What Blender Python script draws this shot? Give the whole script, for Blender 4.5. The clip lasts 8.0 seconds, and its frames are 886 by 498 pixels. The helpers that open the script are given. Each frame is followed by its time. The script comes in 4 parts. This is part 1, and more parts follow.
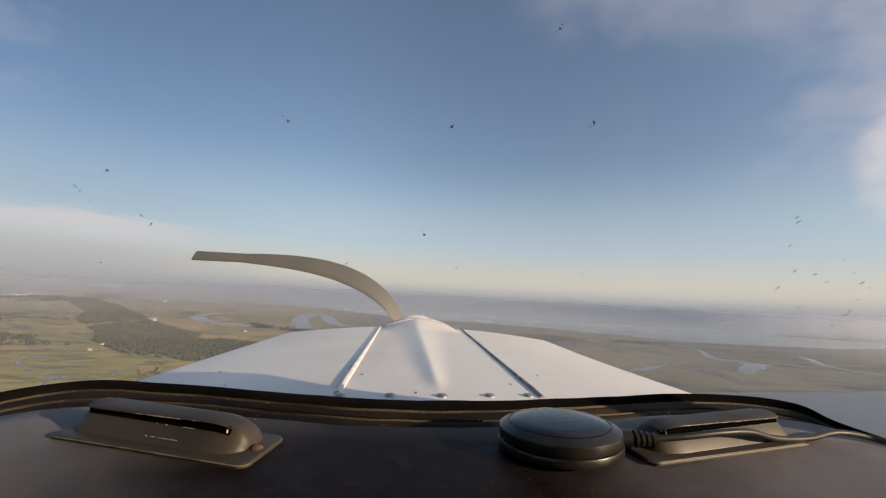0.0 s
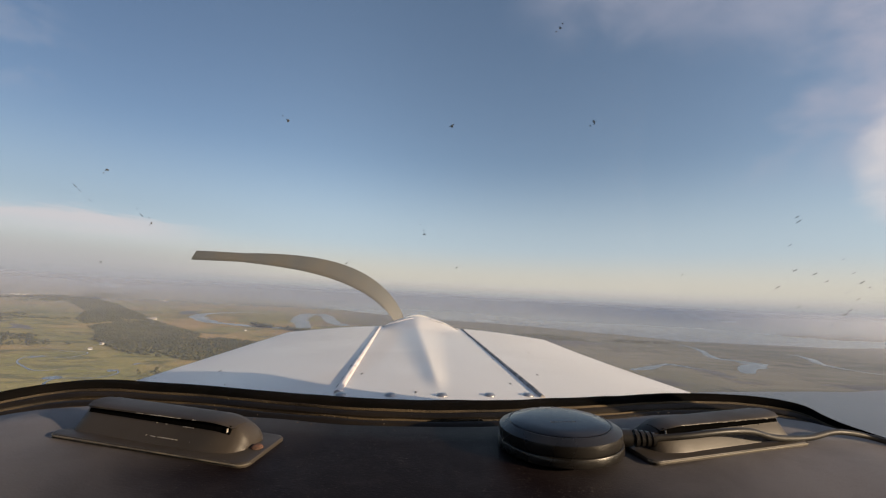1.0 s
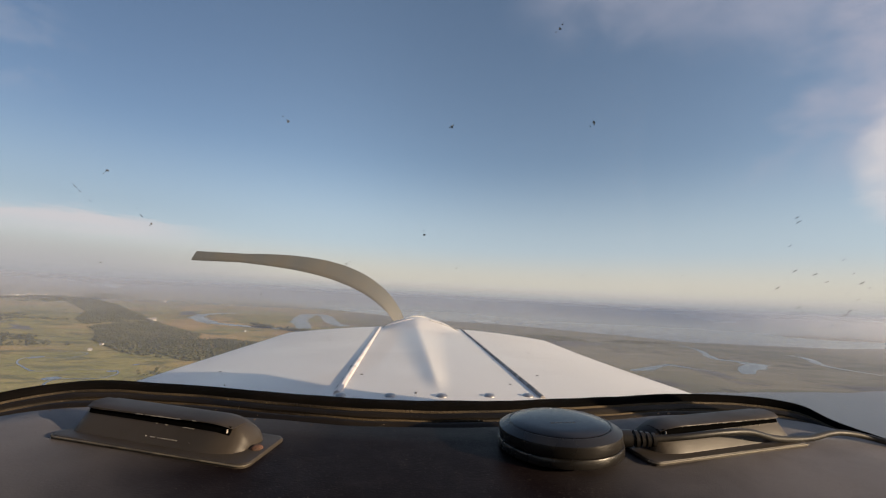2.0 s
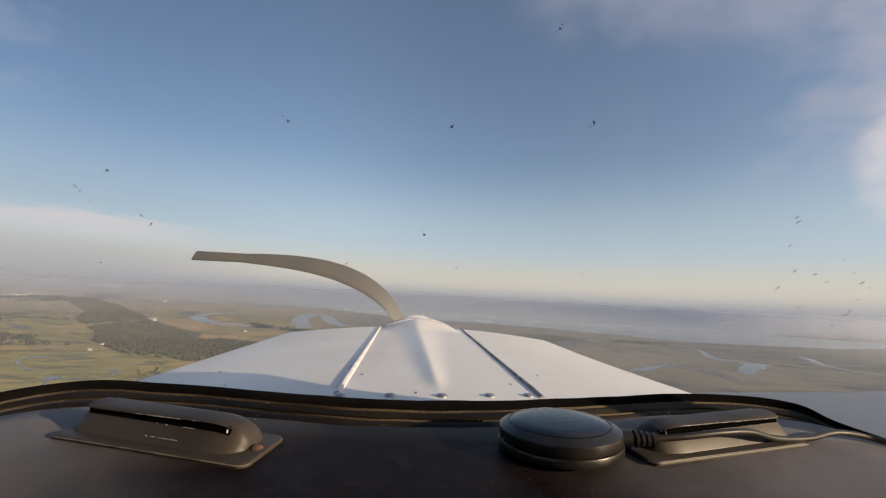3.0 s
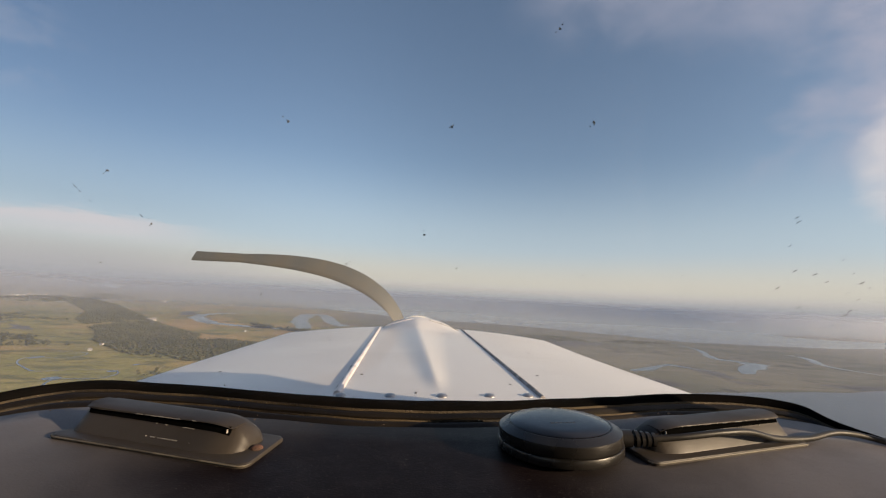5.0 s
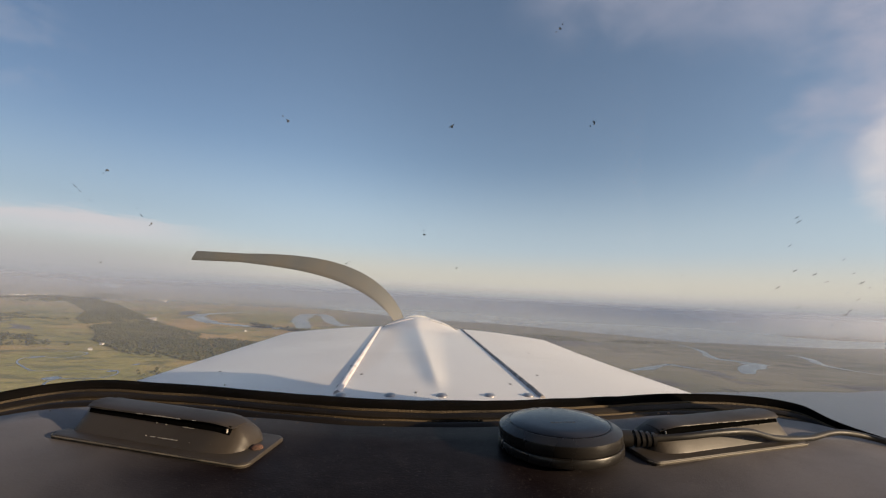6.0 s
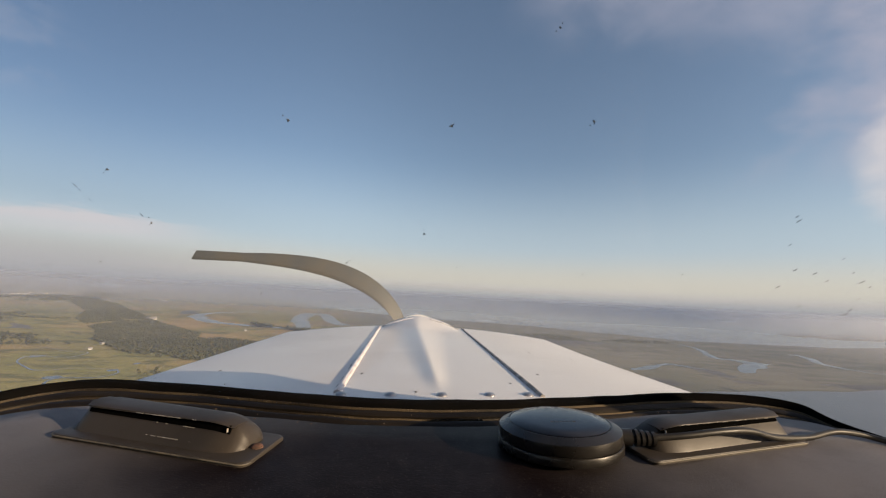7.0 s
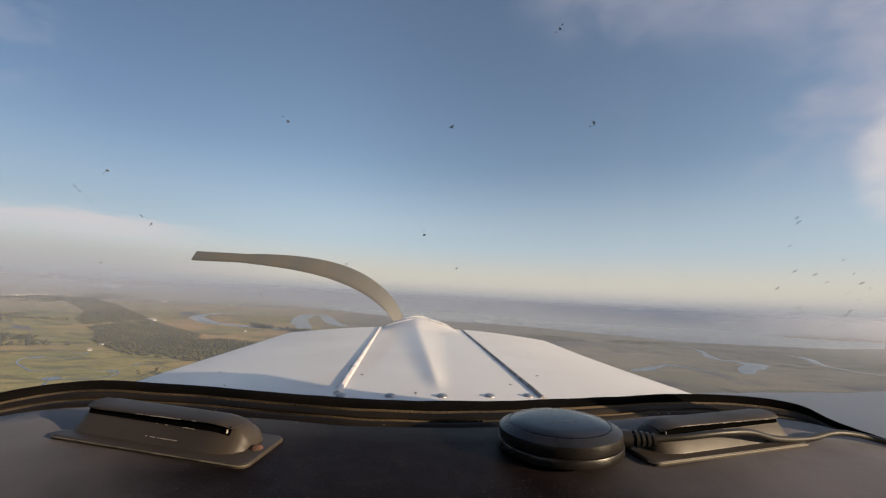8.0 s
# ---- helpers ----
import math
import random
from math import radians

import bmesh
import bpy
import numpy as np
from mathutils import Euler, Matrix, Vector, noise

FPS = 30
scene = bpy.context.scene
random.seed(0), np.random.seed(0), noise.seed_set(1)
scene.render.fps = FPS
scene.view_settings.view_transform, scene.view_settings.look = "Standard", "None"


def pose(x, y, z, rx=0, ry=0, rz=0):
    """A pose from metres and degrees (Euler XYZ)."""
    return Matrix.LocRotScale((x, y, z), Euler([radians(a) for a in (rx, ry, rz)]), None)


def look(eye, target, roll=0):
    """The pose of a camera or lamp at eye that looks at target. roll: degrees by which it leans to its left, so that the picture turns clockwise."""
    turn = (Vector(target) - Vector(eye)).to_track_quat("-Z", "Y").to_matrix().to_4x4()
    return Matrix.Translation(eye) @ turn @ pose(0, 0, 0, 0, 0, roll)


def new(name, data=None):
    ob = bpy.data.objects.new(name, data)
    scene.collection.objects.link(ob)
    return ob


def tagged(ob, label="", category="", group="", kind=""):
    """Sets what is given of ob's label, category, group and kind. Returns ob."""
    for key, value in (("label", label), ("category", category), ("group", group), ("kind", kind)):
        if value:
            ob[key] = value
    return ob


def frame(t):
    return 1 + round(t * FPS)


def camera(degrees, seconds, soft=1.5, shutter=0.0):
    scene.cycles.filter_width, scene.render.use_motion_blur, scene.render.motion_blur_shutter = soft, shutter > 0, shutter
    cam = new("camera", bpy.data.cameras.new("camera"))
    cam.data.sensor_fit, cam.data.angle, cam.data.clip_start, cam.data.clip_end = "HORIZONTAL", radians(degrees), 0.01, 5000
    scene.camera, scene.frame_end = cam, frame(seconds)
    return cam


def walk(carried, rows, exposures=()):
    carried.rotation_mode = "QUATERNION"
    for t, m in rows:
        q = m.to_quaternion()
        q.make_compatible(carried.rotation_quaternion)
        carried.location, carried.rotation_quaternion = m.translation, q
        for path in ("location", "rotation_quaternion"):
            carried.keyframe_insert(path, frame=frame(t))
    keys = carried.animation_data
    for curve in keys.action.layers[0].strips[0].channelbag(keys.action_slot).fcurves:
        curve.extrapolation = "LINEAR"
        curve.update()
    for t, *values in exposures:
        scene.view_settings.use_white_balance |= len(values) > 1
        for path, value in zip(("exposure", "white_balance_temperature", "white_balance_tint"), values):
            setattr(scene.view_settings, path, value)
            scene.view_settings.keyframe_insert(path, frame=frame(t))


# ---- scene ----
# The camera stands fixed above the glareshield of a light aircraft that banks gently low over a tidal marsh.
HEIGHT = 110.0
STAND = Vector((-2.8, 20.0, HEIGHT))
cam = camera(95.0, 8.0, soft=1.2)
AIR = Matrix.Translation(STAND) @ pose(0, 0, 0, 2.468, -0.931, 0.365)          # the aircraft's own frame: x right, y ahead, z up


def aim(yaw, pitch, roll):
    y, p = radians(yaw), radians(pitch)
    way = Vector((math.sin(y) * math.cos(p), math.cos(y) * math.cos(p), math.sin(p)))
    return look(STAND, STAND + way * 10, roll)


# the mount shakes a little with the engine: seconds and degrees of pitch
SHAKE = ((0, 0.0), (0.5, -0.06), (1.0, -0.07), (1.5, 0.07), (2.2, 0.0), (3.0, 0.0), (3.5, 0.0), (4.0, 0.0), (4.5, 0.05), (5.2, 0.0), (6.0, -0.02), (6.5, 0.0), (7.0, -0.11), (7.5, -0.11), (8.0, 0.03))
walk(cam, [(t, aim(3.75, 6.82 + d, 3.1)) for t, d in SHAKE], exposures=[(0, 0.54), (8, 0.54)])

# ---- light ----
SUN_AZ, SUN_EL = radians(118.8), radians(15.4)
to_sun = Vector((math.sin(SUN_AZ) * math.cos(SUN_EL), math.cos(SUN_AZ) * math.cos(SUN_EL), math.sin(SUN_EL)))
lamp = bpy.data.lights.new("sun", "SUN")
lamp.energy, lamp.angle, lamp.color = 4.7, radians(0.6), (1.0, 0.76, 0.50)
sun = new("sun", lamp)
sun.matrix_world = Matrix.Translation(STAND + Vector((0, 0, 60))) @ to_sun.to_track_quat("Z", "Y").to_matrix().to_4x4()


# ---- node helpers ----
def tree(block):
    block.use_nodes = True
    nt = block.node_tree
    nt.nodes.clear()
    return nt


def node(nt, kind, inputs=None, operation="", data_type="", blend_type="", interpolation="", clamp=False):
    n = nt.nodes.new(kind)
    if operation:
        n.operation = operation
    if data_type:
        n.data_type = data_type
    if blend_type:
        n.blend_type = blend_type
    if interpolation:
        n.interpolation_type = interpolation
    if clamp:
        n.use_clamp = True
    for k, v in (inputs or {}).items():
        if isinstance(v, bpy.types.NodeSocket):
            nt.links.new(v, n.inputs[k])
        else:
            n.inputs[k].default_value = v
    return n


def math_node(nt, op, a, b=0.0, clamp=False):
    return node(nt, "ShaderNodeMath", {0: a, 1: b}, operation=op, clamp=clamp).outputs[0]


def ramp(nt, fac, lo, hi, a=0.0, b=1.0):
    return node(nt, "ShaderNodeMapRange", {0: fac, 1: lo, 2: hi, 3: a, 4: b}, interpolation="SMOOTHSTEP").outputs[0]


def mix(nt, fac, a, b, blend="MIX"):
    n = node(nt, "ShaderNodeMix", {0: fac}, data_type="RGBA", blend_type=blend)
    for k, v in ((6, a), (7, b)):
        if isinstance(v, bpy.types.NodeSocket):
            nt.links.new(v, n.inputs[k])
        else:
            n.inputs[k].default_value = (*v, 1.0)[:4]
    return n.outputs[2]


def noise_tex(nt, vec, scale, detail=4.0, rough=0.55, distort=0.0):
    return node(nt, "ShaderNodeTexNoise", {"Vector": vec, "Scale": scale, "Detail": detail, "Roughness": rough, "Distortion": distort}).outputs[0]


# ---- sky ----
world = bpy.data.worlds.new("sky")
scene.world = world
nt = tree(world)
way = node(nt, "ShaderNodeTexCoord").outputs["Generated"]
air = node(nt, "ShaderNodeTexSky")
air.sky_type, air.sun_disc, air.sun_elevation, air.sun_rotation = "NISHITA", False, SUN_EL, SUN_AZ
air.altitude, air.air_density, air.dust_density, air.ozone_density = 110.0, 1.0, 1.2, 1.6
sky = air.outputs[0]
sep = node(nt, "ShaderNodeSeparateXYZ", {0: way})
sky = mix(nt, 1.0, sky, (0.112, 0.104, 0.100), "MULTIPLY")
sky = mix(nt, ramp(nt, sep.outputs[0], -0.05, -0.75), sky, mix(nt, 1.0, sky, (0.80, 0.80, 0.83), "MULTIPLY"))
up = sep.outputs[2]
# thin haze lying on the horizon, bluish below it and creamy above
haze = mix(nt, ramp(nt, up, -0.006, 0.042), (0.262, 0.272, 0.305), (0.452, 0.425, 0.380))
bank = math_node(nt, "MULTIPLY", ramp(nt, sep.outputs[0], -0.15, -0.65), ramp(nt, up, 0.15, 0.03))
haze = mix(nt, math_node(nt, "MULTIPLY", bank, 0.9), haze, (0.300, 0.298, 0.320))
haze = mix(nt, ramp(nt, up, 0.045, 0.135), haze, (0.345, 0.398, 0.452))
sky = mix(nt, ramp(nt, up, 0.34, 0.0, 0.0, 0.92), sky, haze)
dim = math_node(nt, "MULTIPLY", ramp(nt, sep.outputs[0], -0.15, -0.70), ramp(nt, up, 0.07, 0.16))
sky = mix(nt, dim, sky, mix(nt, 1.0, sky, (0.80, 0.83, 0.86), "MULTIPLY"))
# high wispy cloud on the sun's side and a low streak opposite
stretch = node(nt, "ShaderNodeMapping", {"Vector": way, "Rotation": (0.0, radians(-28), 0.0), "Scale": (1.0, 1.2, 1.9)}).outputs[0]
wisp = noise_tex(nt, stretch, 2.6, 6.0, 0.55, 0.15)
veil = math_node(nt, "ADD", up, math_node(nt, "MULTIPLY", sep.outputs[0], 0.25))
veil = math_node(nt, "ADD", veil, math_node(nt, "MULTIPLY", math_node(nt, "SUBTRACT", wisp, 0.5), 0.30))
veil = math_node(nt, "MULTIPLY", ramp(nt, veil, 0.60, 0.74), ramp(nt, sep.outputs[0], 0.12, 0.34))
sky = mix(nt, math_node(nt, "MULTIPLY", veil, 0.62), sky, (0.325, 0.320, 0.380))
side = node(nt, "ShaderNodeVectorMath", {0: way, 1: (0.835, 0.490, 0.250)}, operation="DOT_PRODUCT").outputs["Value"]
puff = noise_tex(nt, stretch, 6.5, 6.0, 0.5, 0.2)
rough_edge = math_node(nt, "MULTIPLY", math_node(nt, "SUBTRACT", puff, 0.5), 1.5)
column = math_node(nt, "ADD", ramp(nt, sep.outputs[0], 0.55, 0.80), rough_edge)
column = math_node(nt, "MULTIPLY", ramp(nt, column, 0.30, 0.95), ramp(nt, up, 0.20, 0.38))
sky = mix(nt, math_node(nt, "MULTIPLY", column, 0.62), sky, (0.355, 0.335, 0.385))
puff = math_node(nt, "ADD", ramp(nt, side, 0.977, 0.999), rough_edge)
puff = math_node(nt, "MULTIPLY", ramp(nt, puff, 0.25, 1.0), ramp(nt, side, 0.970, 0.988))
sky = mix(nt, math_node(nt, "MULTIPLY", puff, 0.75), sky, (0.50, 0.465, 0.470))
tuft = node(nt, "ShaderNodeVectorMath", {0: way, 1: (-0.664, 0.648, 0.372)}, operation="DOT_PRODUCT").outputs["Value"]
tuft = math_node(nt, "MULTIPLY", ramp(nt, tuft, 0.994, 1.0), ramp(nt, noise_tex(nt, stretch, 9.0, 5.0, 0.6), 0.42, 0.62))
sky = mix(nt, math_node(nt, "MULTIPLY", tuft, 0.14), sky, (0.42, 0.40, 0.43))
low = node(nt, "ShaderNodeMapping", {"Vector": way, "Scale": (1.5, 1.5, 14.0)}).outputs[0]
streak = noise_tex(nt, low, 3.6, 7.0, 0.62, 0.4)
level = math_node(nt, "ADD", up, math_node(nt, "MULTIPLY", math_node(nt, "SUBTRACT", streak, 0.5), 0.060))
band = math_node(nt, "MULTIPLY", ramp(nt, level, 0.060, 0.112), ramp(nt, level, 0.126, 0.116))
band = math_node(nt, "MULTIPLY", band, ramp(nt, sep.outputs[0], -0.40, -0.60))
sky = mix(nt, math_node(nt, "MULTIPLY", band, 0.8), sky, (0.46, 0.43, 0.44))
back = node(nt, "ShaderNodeBackground", {0: sky, 1: 1.0})
node(nt, "ShaderNodeOutputWorld", {0: back.outputs[0]})


# ---- materials ----
def material(name, base, rough=0.5, metal=0.0, second=None, scale=30.0, fleck=None, fleck_scale=400.0, fleck_amount=0.6,
             bump=0.0, bump_scale=200.0, coat=0.0, spec=0.5, rough_vary=0.1):
    """A procedural surface: two tones of stain, fine flecks, uneven gloss and relief."""
    m = bpy.data.materials.new(name)
    nt = tree(m)
    pos = node(nt, "ShaderNodeTexCoord").outputs["Object"]
    large = noise_tex(nt, pos, scale, 5.0, 0.6, 0.2)
    fine = noise_tex(nt, pos, fleck_scale, 3.0, 0.6)
    col = mix(nt, ramp(nt, large, 0.35, 0.68), base, second or tuple(c * 0.8 for c in base))
    if fleck:
        col = mix(nt, ramp(nt, fine, fleck_amount, fleck_amount + 0.06), col, fleck)
    r = node(nt, "ShaderNodeMapRange", {0: large, 1: 0.3, 2: 0.7, 3: rough - rough_vary, 4: rough + rough_vary}).outputs[0]
    p = node(nt, "ShaderNodeBsdfPrincipled", {"Base Color": col, "Roughness": r, "Metallic": metal, "Coat Weight": coat, "Specular IOR Level": spec})
    if bump:
        b = node(nt, "ShaderNodeBump", {"Strength": bump, "Distance": 0.001, "Height": noise_tex(nt, pos, bump_scale, 4.0, 0.6)})
        nt.links.new(b.outputs[0], p.inputs["Normal"])
    node(nt, "ShaderNodeOutputMaterial", {0: p.outputs[0]})
    return m


white_paint = material("white_paint", (0.755, 0.738, 0.718), 0.42, second=(0.690, 0.677, 0.663), scale=5, fleck=(0.42, 0.40, 0.38), fleck_scale=110, fleck_amount=0.685, bump=0.05, bump_scale=60, coat=0.15)
bare_metal = material("bare_metal", (0.62, 0.60, 0.58), 0.35, 0.9, second=(0.30, 0.28, 0.27), scale=40, bump=0.2, bump_scale=300)
worn_white = material("worn_white", (0.82, 0.78, 0.78), 0.35, second=(0.60, 0.53, 0.52), scale=25, bump=0.2, bump_scale=200)
dark_seam = material("dark_seam", (0.10, 0.092, 0.09), 0.7, second=(0.46, 0.44, 0.43), scale=75)

chip_dark = material("chip_dark", (0.10, 0.095, 0.09), 0.7, second=(0.18, 0.17, 0.16), scale=300)


def glareshield_material():
    """Grained, dust-specked black vinyl; lit ends and shaded middle painted into its colour."""
    m = bpy.data.materials.new("dash_black")
    nt = tree(m)
    pos = node(nt, "ShaderNodeTexCoord").outputs["Object"]
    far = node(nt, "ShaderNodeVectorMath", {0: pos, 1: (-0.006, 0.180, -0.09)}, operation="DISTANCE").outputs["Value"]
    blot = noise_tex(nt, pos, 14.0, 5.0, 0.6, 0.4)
    # paler away from the middle: light on the ends painted into the colour
    dust_light = ramp(nt, math_node(nt, "ADD", far, math_node(nt, "MULTIPLY", math_node(nt, "SUBTRACT", blot, 0.5), 0.10)), 0.060, 0.225)
    col = mix(nt, dust_light, (0.0082, 0.0054, 0.0058), (0.152, 0.144, 0.152))
    cloudy = noise_tex(nt, pos, 40.0, 5.0, 0.65, 0.6)
    col = mix(nt, ramp(nt, cloudy, 0.42, 0.72, 0.0, 0.18), col, (0.036, 0.030, 0.030))
    speck = noise_tex(nt, pos, 1000.0, 3.0, 0.6)
    col = mix(nt, ramp(nt, speck, 0.63, 0.70), col, (0.085, 0.075, 0.066))
    lint = noise_tex(nt, pos, 420.0, 2.0, 0.5)
    col = mix(nt, ramp(nt, lint, 0.77, 0.80), col, (0.16, 0.145, 0.125))
    grain = node(nt, "ShaderNodeBump", {"Strength": 0.17, "Distance": 0.001, "Height": noise_tex(nt, pos, 900.0, 4.0, 0.6)})
    rough = node(nt, "ShaderNodeMapRange", {0: blot, 1: 0.3, 2: 0.7, 3: 0.36, 4: 0.52}).outputs[0]
    p = node(nt, "ShaderNodeBsdfPrincipled", {"Base Color": col, "Roughness": rough, "Specular IOR Level": 0.045, "Normal": grain.outputs[0]})
    node(nt, "ShaderNodeOutputMaterial", {0: p.outputs[0]})
    return m


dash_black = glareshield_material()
vent_plastic = material("vent_plastic", (0.042, 0.035, 0.029), 0.5, second=(0.031, 0.026, 0.022), scale=22, fleck=(0.20, 0.18, 0.15), fleck_scale=700, fleck_amount=0.72, bump=0.05, bump_scale=700, spec=0.3)
worn_edge = material("worn_edge", (0.42, 0.40, 0.37), 0.5, second=(0.08, 0.07, 0.06), scale=300)
rubber = material("rubber", (0.004, 0.004, 0.004), 0.75, second=(0.007, 0.006, 0.0055), scale=25, bump=0.2, bump_scale=400, spec=0.0)
dusty_strip = material("dusty_strip", (0.005, 0.004, 0.0032), 0.5, second=(0.016, 0.0115, 0.0065), scale=9, fleck=(0.22, 0.17, 0.11), fleck_scale=900, fleck_amount=0.70, bump=0.35, bump_scale=500, spec=0.2)
tan_edge = material("tan_edge", (0.012, 0.009, 0.006), 0.6, second=(0.105, 0.078, 0.046), scale=8, fleck=(0.34, 0.28, 0.20), fleck_scale=900, fleck_amount=0.66, bump=0.8, bump_scale=700, spec=0.2)
flange_wear = material("flange_wear", (0.060, 0.052, 0.040), 0.6, second=(0.15, 0.13, 0.095), scale=120)
slot_shade = material("slot_shade", (0.003, 0.003, 0.003), 0.9, spec=0.0)
puck_plastic = material("puck_plastic", (0.010, 0.0094, 0.0090), 0.29, second=(0.017, 0.0155, 0.0145), scale=30, fleck=(0.08, 0.075, 0.07), fleck_scale=900, fleck_amount=0.74, bump=0.06, bump_scale=1200, spec=0.42)
cable_rubber = material("cable_rubber", (0.012, 0.011, 0.010), 0.48, second=(0.020, 0.018, 0.016), scale=60, spec=0.3)
puck_cap = material("puck_cap", (0.006, 0.006, 0.008), 0.20, second=(0.009, 0.009, 0.011), scale=30, fleck=(0.10, 0.10, 0.10), fleck_scale=600, fleck_amount=0.72)
faint_print = material("faint_print", (0.028, 0.029, 0.032), 0.5)
rust = material("rust", (0.13, 0.060, 0.038), 0.85, second=(0.05, 0.03, 0.022), scale=300)
crumb_tan = material("crumb_tan", (0.24, 0.15, 0.10), 0.9, second=(0.12, 0.09, 0.06), scale=60)
blade_paint = material("blade_paint", (0.085, 0.090, 0.092), 0.55, second=(0.105, 0.100, 0.088), scale=6, bump=0.1, bump_scale=120)
def dried(name, tone, low, high, scale):
    """Dried matter on the windscreen, thin enough for some light to pass."""
    m = bpy.data.materials.new(name)
    nt = tree(m)
    pos = node(nt, "ShaderNodeTexCoord").outputs["Object"]
    spread = noise_tex(nt, pos, scale, 3.0, 0.6)
    matter = node(nt, "ShaderNodeAddShader", {0: node(nt, "ShaderNodeBsdfDiffuse", {0: tone}).outputs[0], 1: node(nt, "ShaderNodeBsdfTranslucent", {0: tone}).outputs[0]})
    thin = node(nt, "ShaderNodeBsdfTransparent", {0: (0.9, 0.9, 0.9, 1)})
    node(nt, "ShaderNodeOutputMaterial", {0: node(nt, "ShaderNodeMixShader", {0: ramp(nt, spread, 0.35, 0.65, low, high), 1: thin.outputs[0], 2: matter.outputs[0]}).outputs[0]})
    return m


insect = dried("insect", (0.13, 0.125, 0.11, 1), 0.35, 0.9, 1200.0)
scratch_mark = bpy.data.materials.new("scratch_mark")
nt = tree(scratch_mark)
lit = node(nt, "ShaderNodeBsdfGlass", {0: (1, 1, 1, 1), 1: 0.25, 2: 1.3})
thin = node(nt, "ShaderNodeBsdfTransparent", {0: (1, 1, 1, 1)})
node(nt, "ShaderNodeOutputMaterial", {0: node(nt, "ShaderNodeMixShader", {0: 0.3, 1: lit.outputs[0], 2: thin.outputs[0]}).outputs[0]})
smear = dried("smear", (0.13, 0.125, 0.105, 1), 0.03, 0.32, 1500.0)           # thin dried streaks
cabin_cloth = material("cabin_cloth", (0.10, 0.095, 0.09), 0.9, second=(0.08, 0.075, 0.07), scale=20, bump=0.3, bump_scale=600)


def glass():
    m = bpy.data.materials.new("acrylic")
    nt = tree(m)
    pos = node(nt, "ShaderNodeTexCoord").outputs["Object"]
    clear = node(nt, "ShaderNodeBsdfTransparent", {0: (0.985, 0.985, 0.985, 1)})
    shine = node(nt, "ShaderNodeBsdfGlossy", {0: (1, 1, 1, 1), 1: 0.03})
    dust_light = node(nt, "ShaderNodeBsdfTranslucent", {0: (0.80, 0.77, 0.74, 1)})
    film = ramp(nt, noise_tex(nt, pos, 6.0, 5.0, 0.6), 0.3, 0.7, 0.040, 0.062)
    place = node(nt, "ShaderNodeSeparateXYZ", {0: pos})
    # dust film thinned towards the right end to leave out the sun's glare
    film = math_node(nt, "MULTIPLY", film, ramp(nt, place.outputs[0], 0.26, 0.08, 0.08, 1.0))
    film = math_node(nt, "MULTIPLY", film, ramp(nt, place.outputs[2], 0.012, -0.05, 0.12, 0.18))      # denser at the foot, put in as a veil of haze
    a = node(nt, "ShaderNodeMixShader", {0: film, 1: clear.outputs[0], 2: dust_light.outputs[0]})
    b = node(nt, "ShaderNodeMixShader", {0: 0.004, 1: a.outputs[0], 2: shine.outputs[0]})
    node(nt, "ShaderNodeOutputMaterial", {0: b.outputs[0]})
    return m


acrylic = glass()


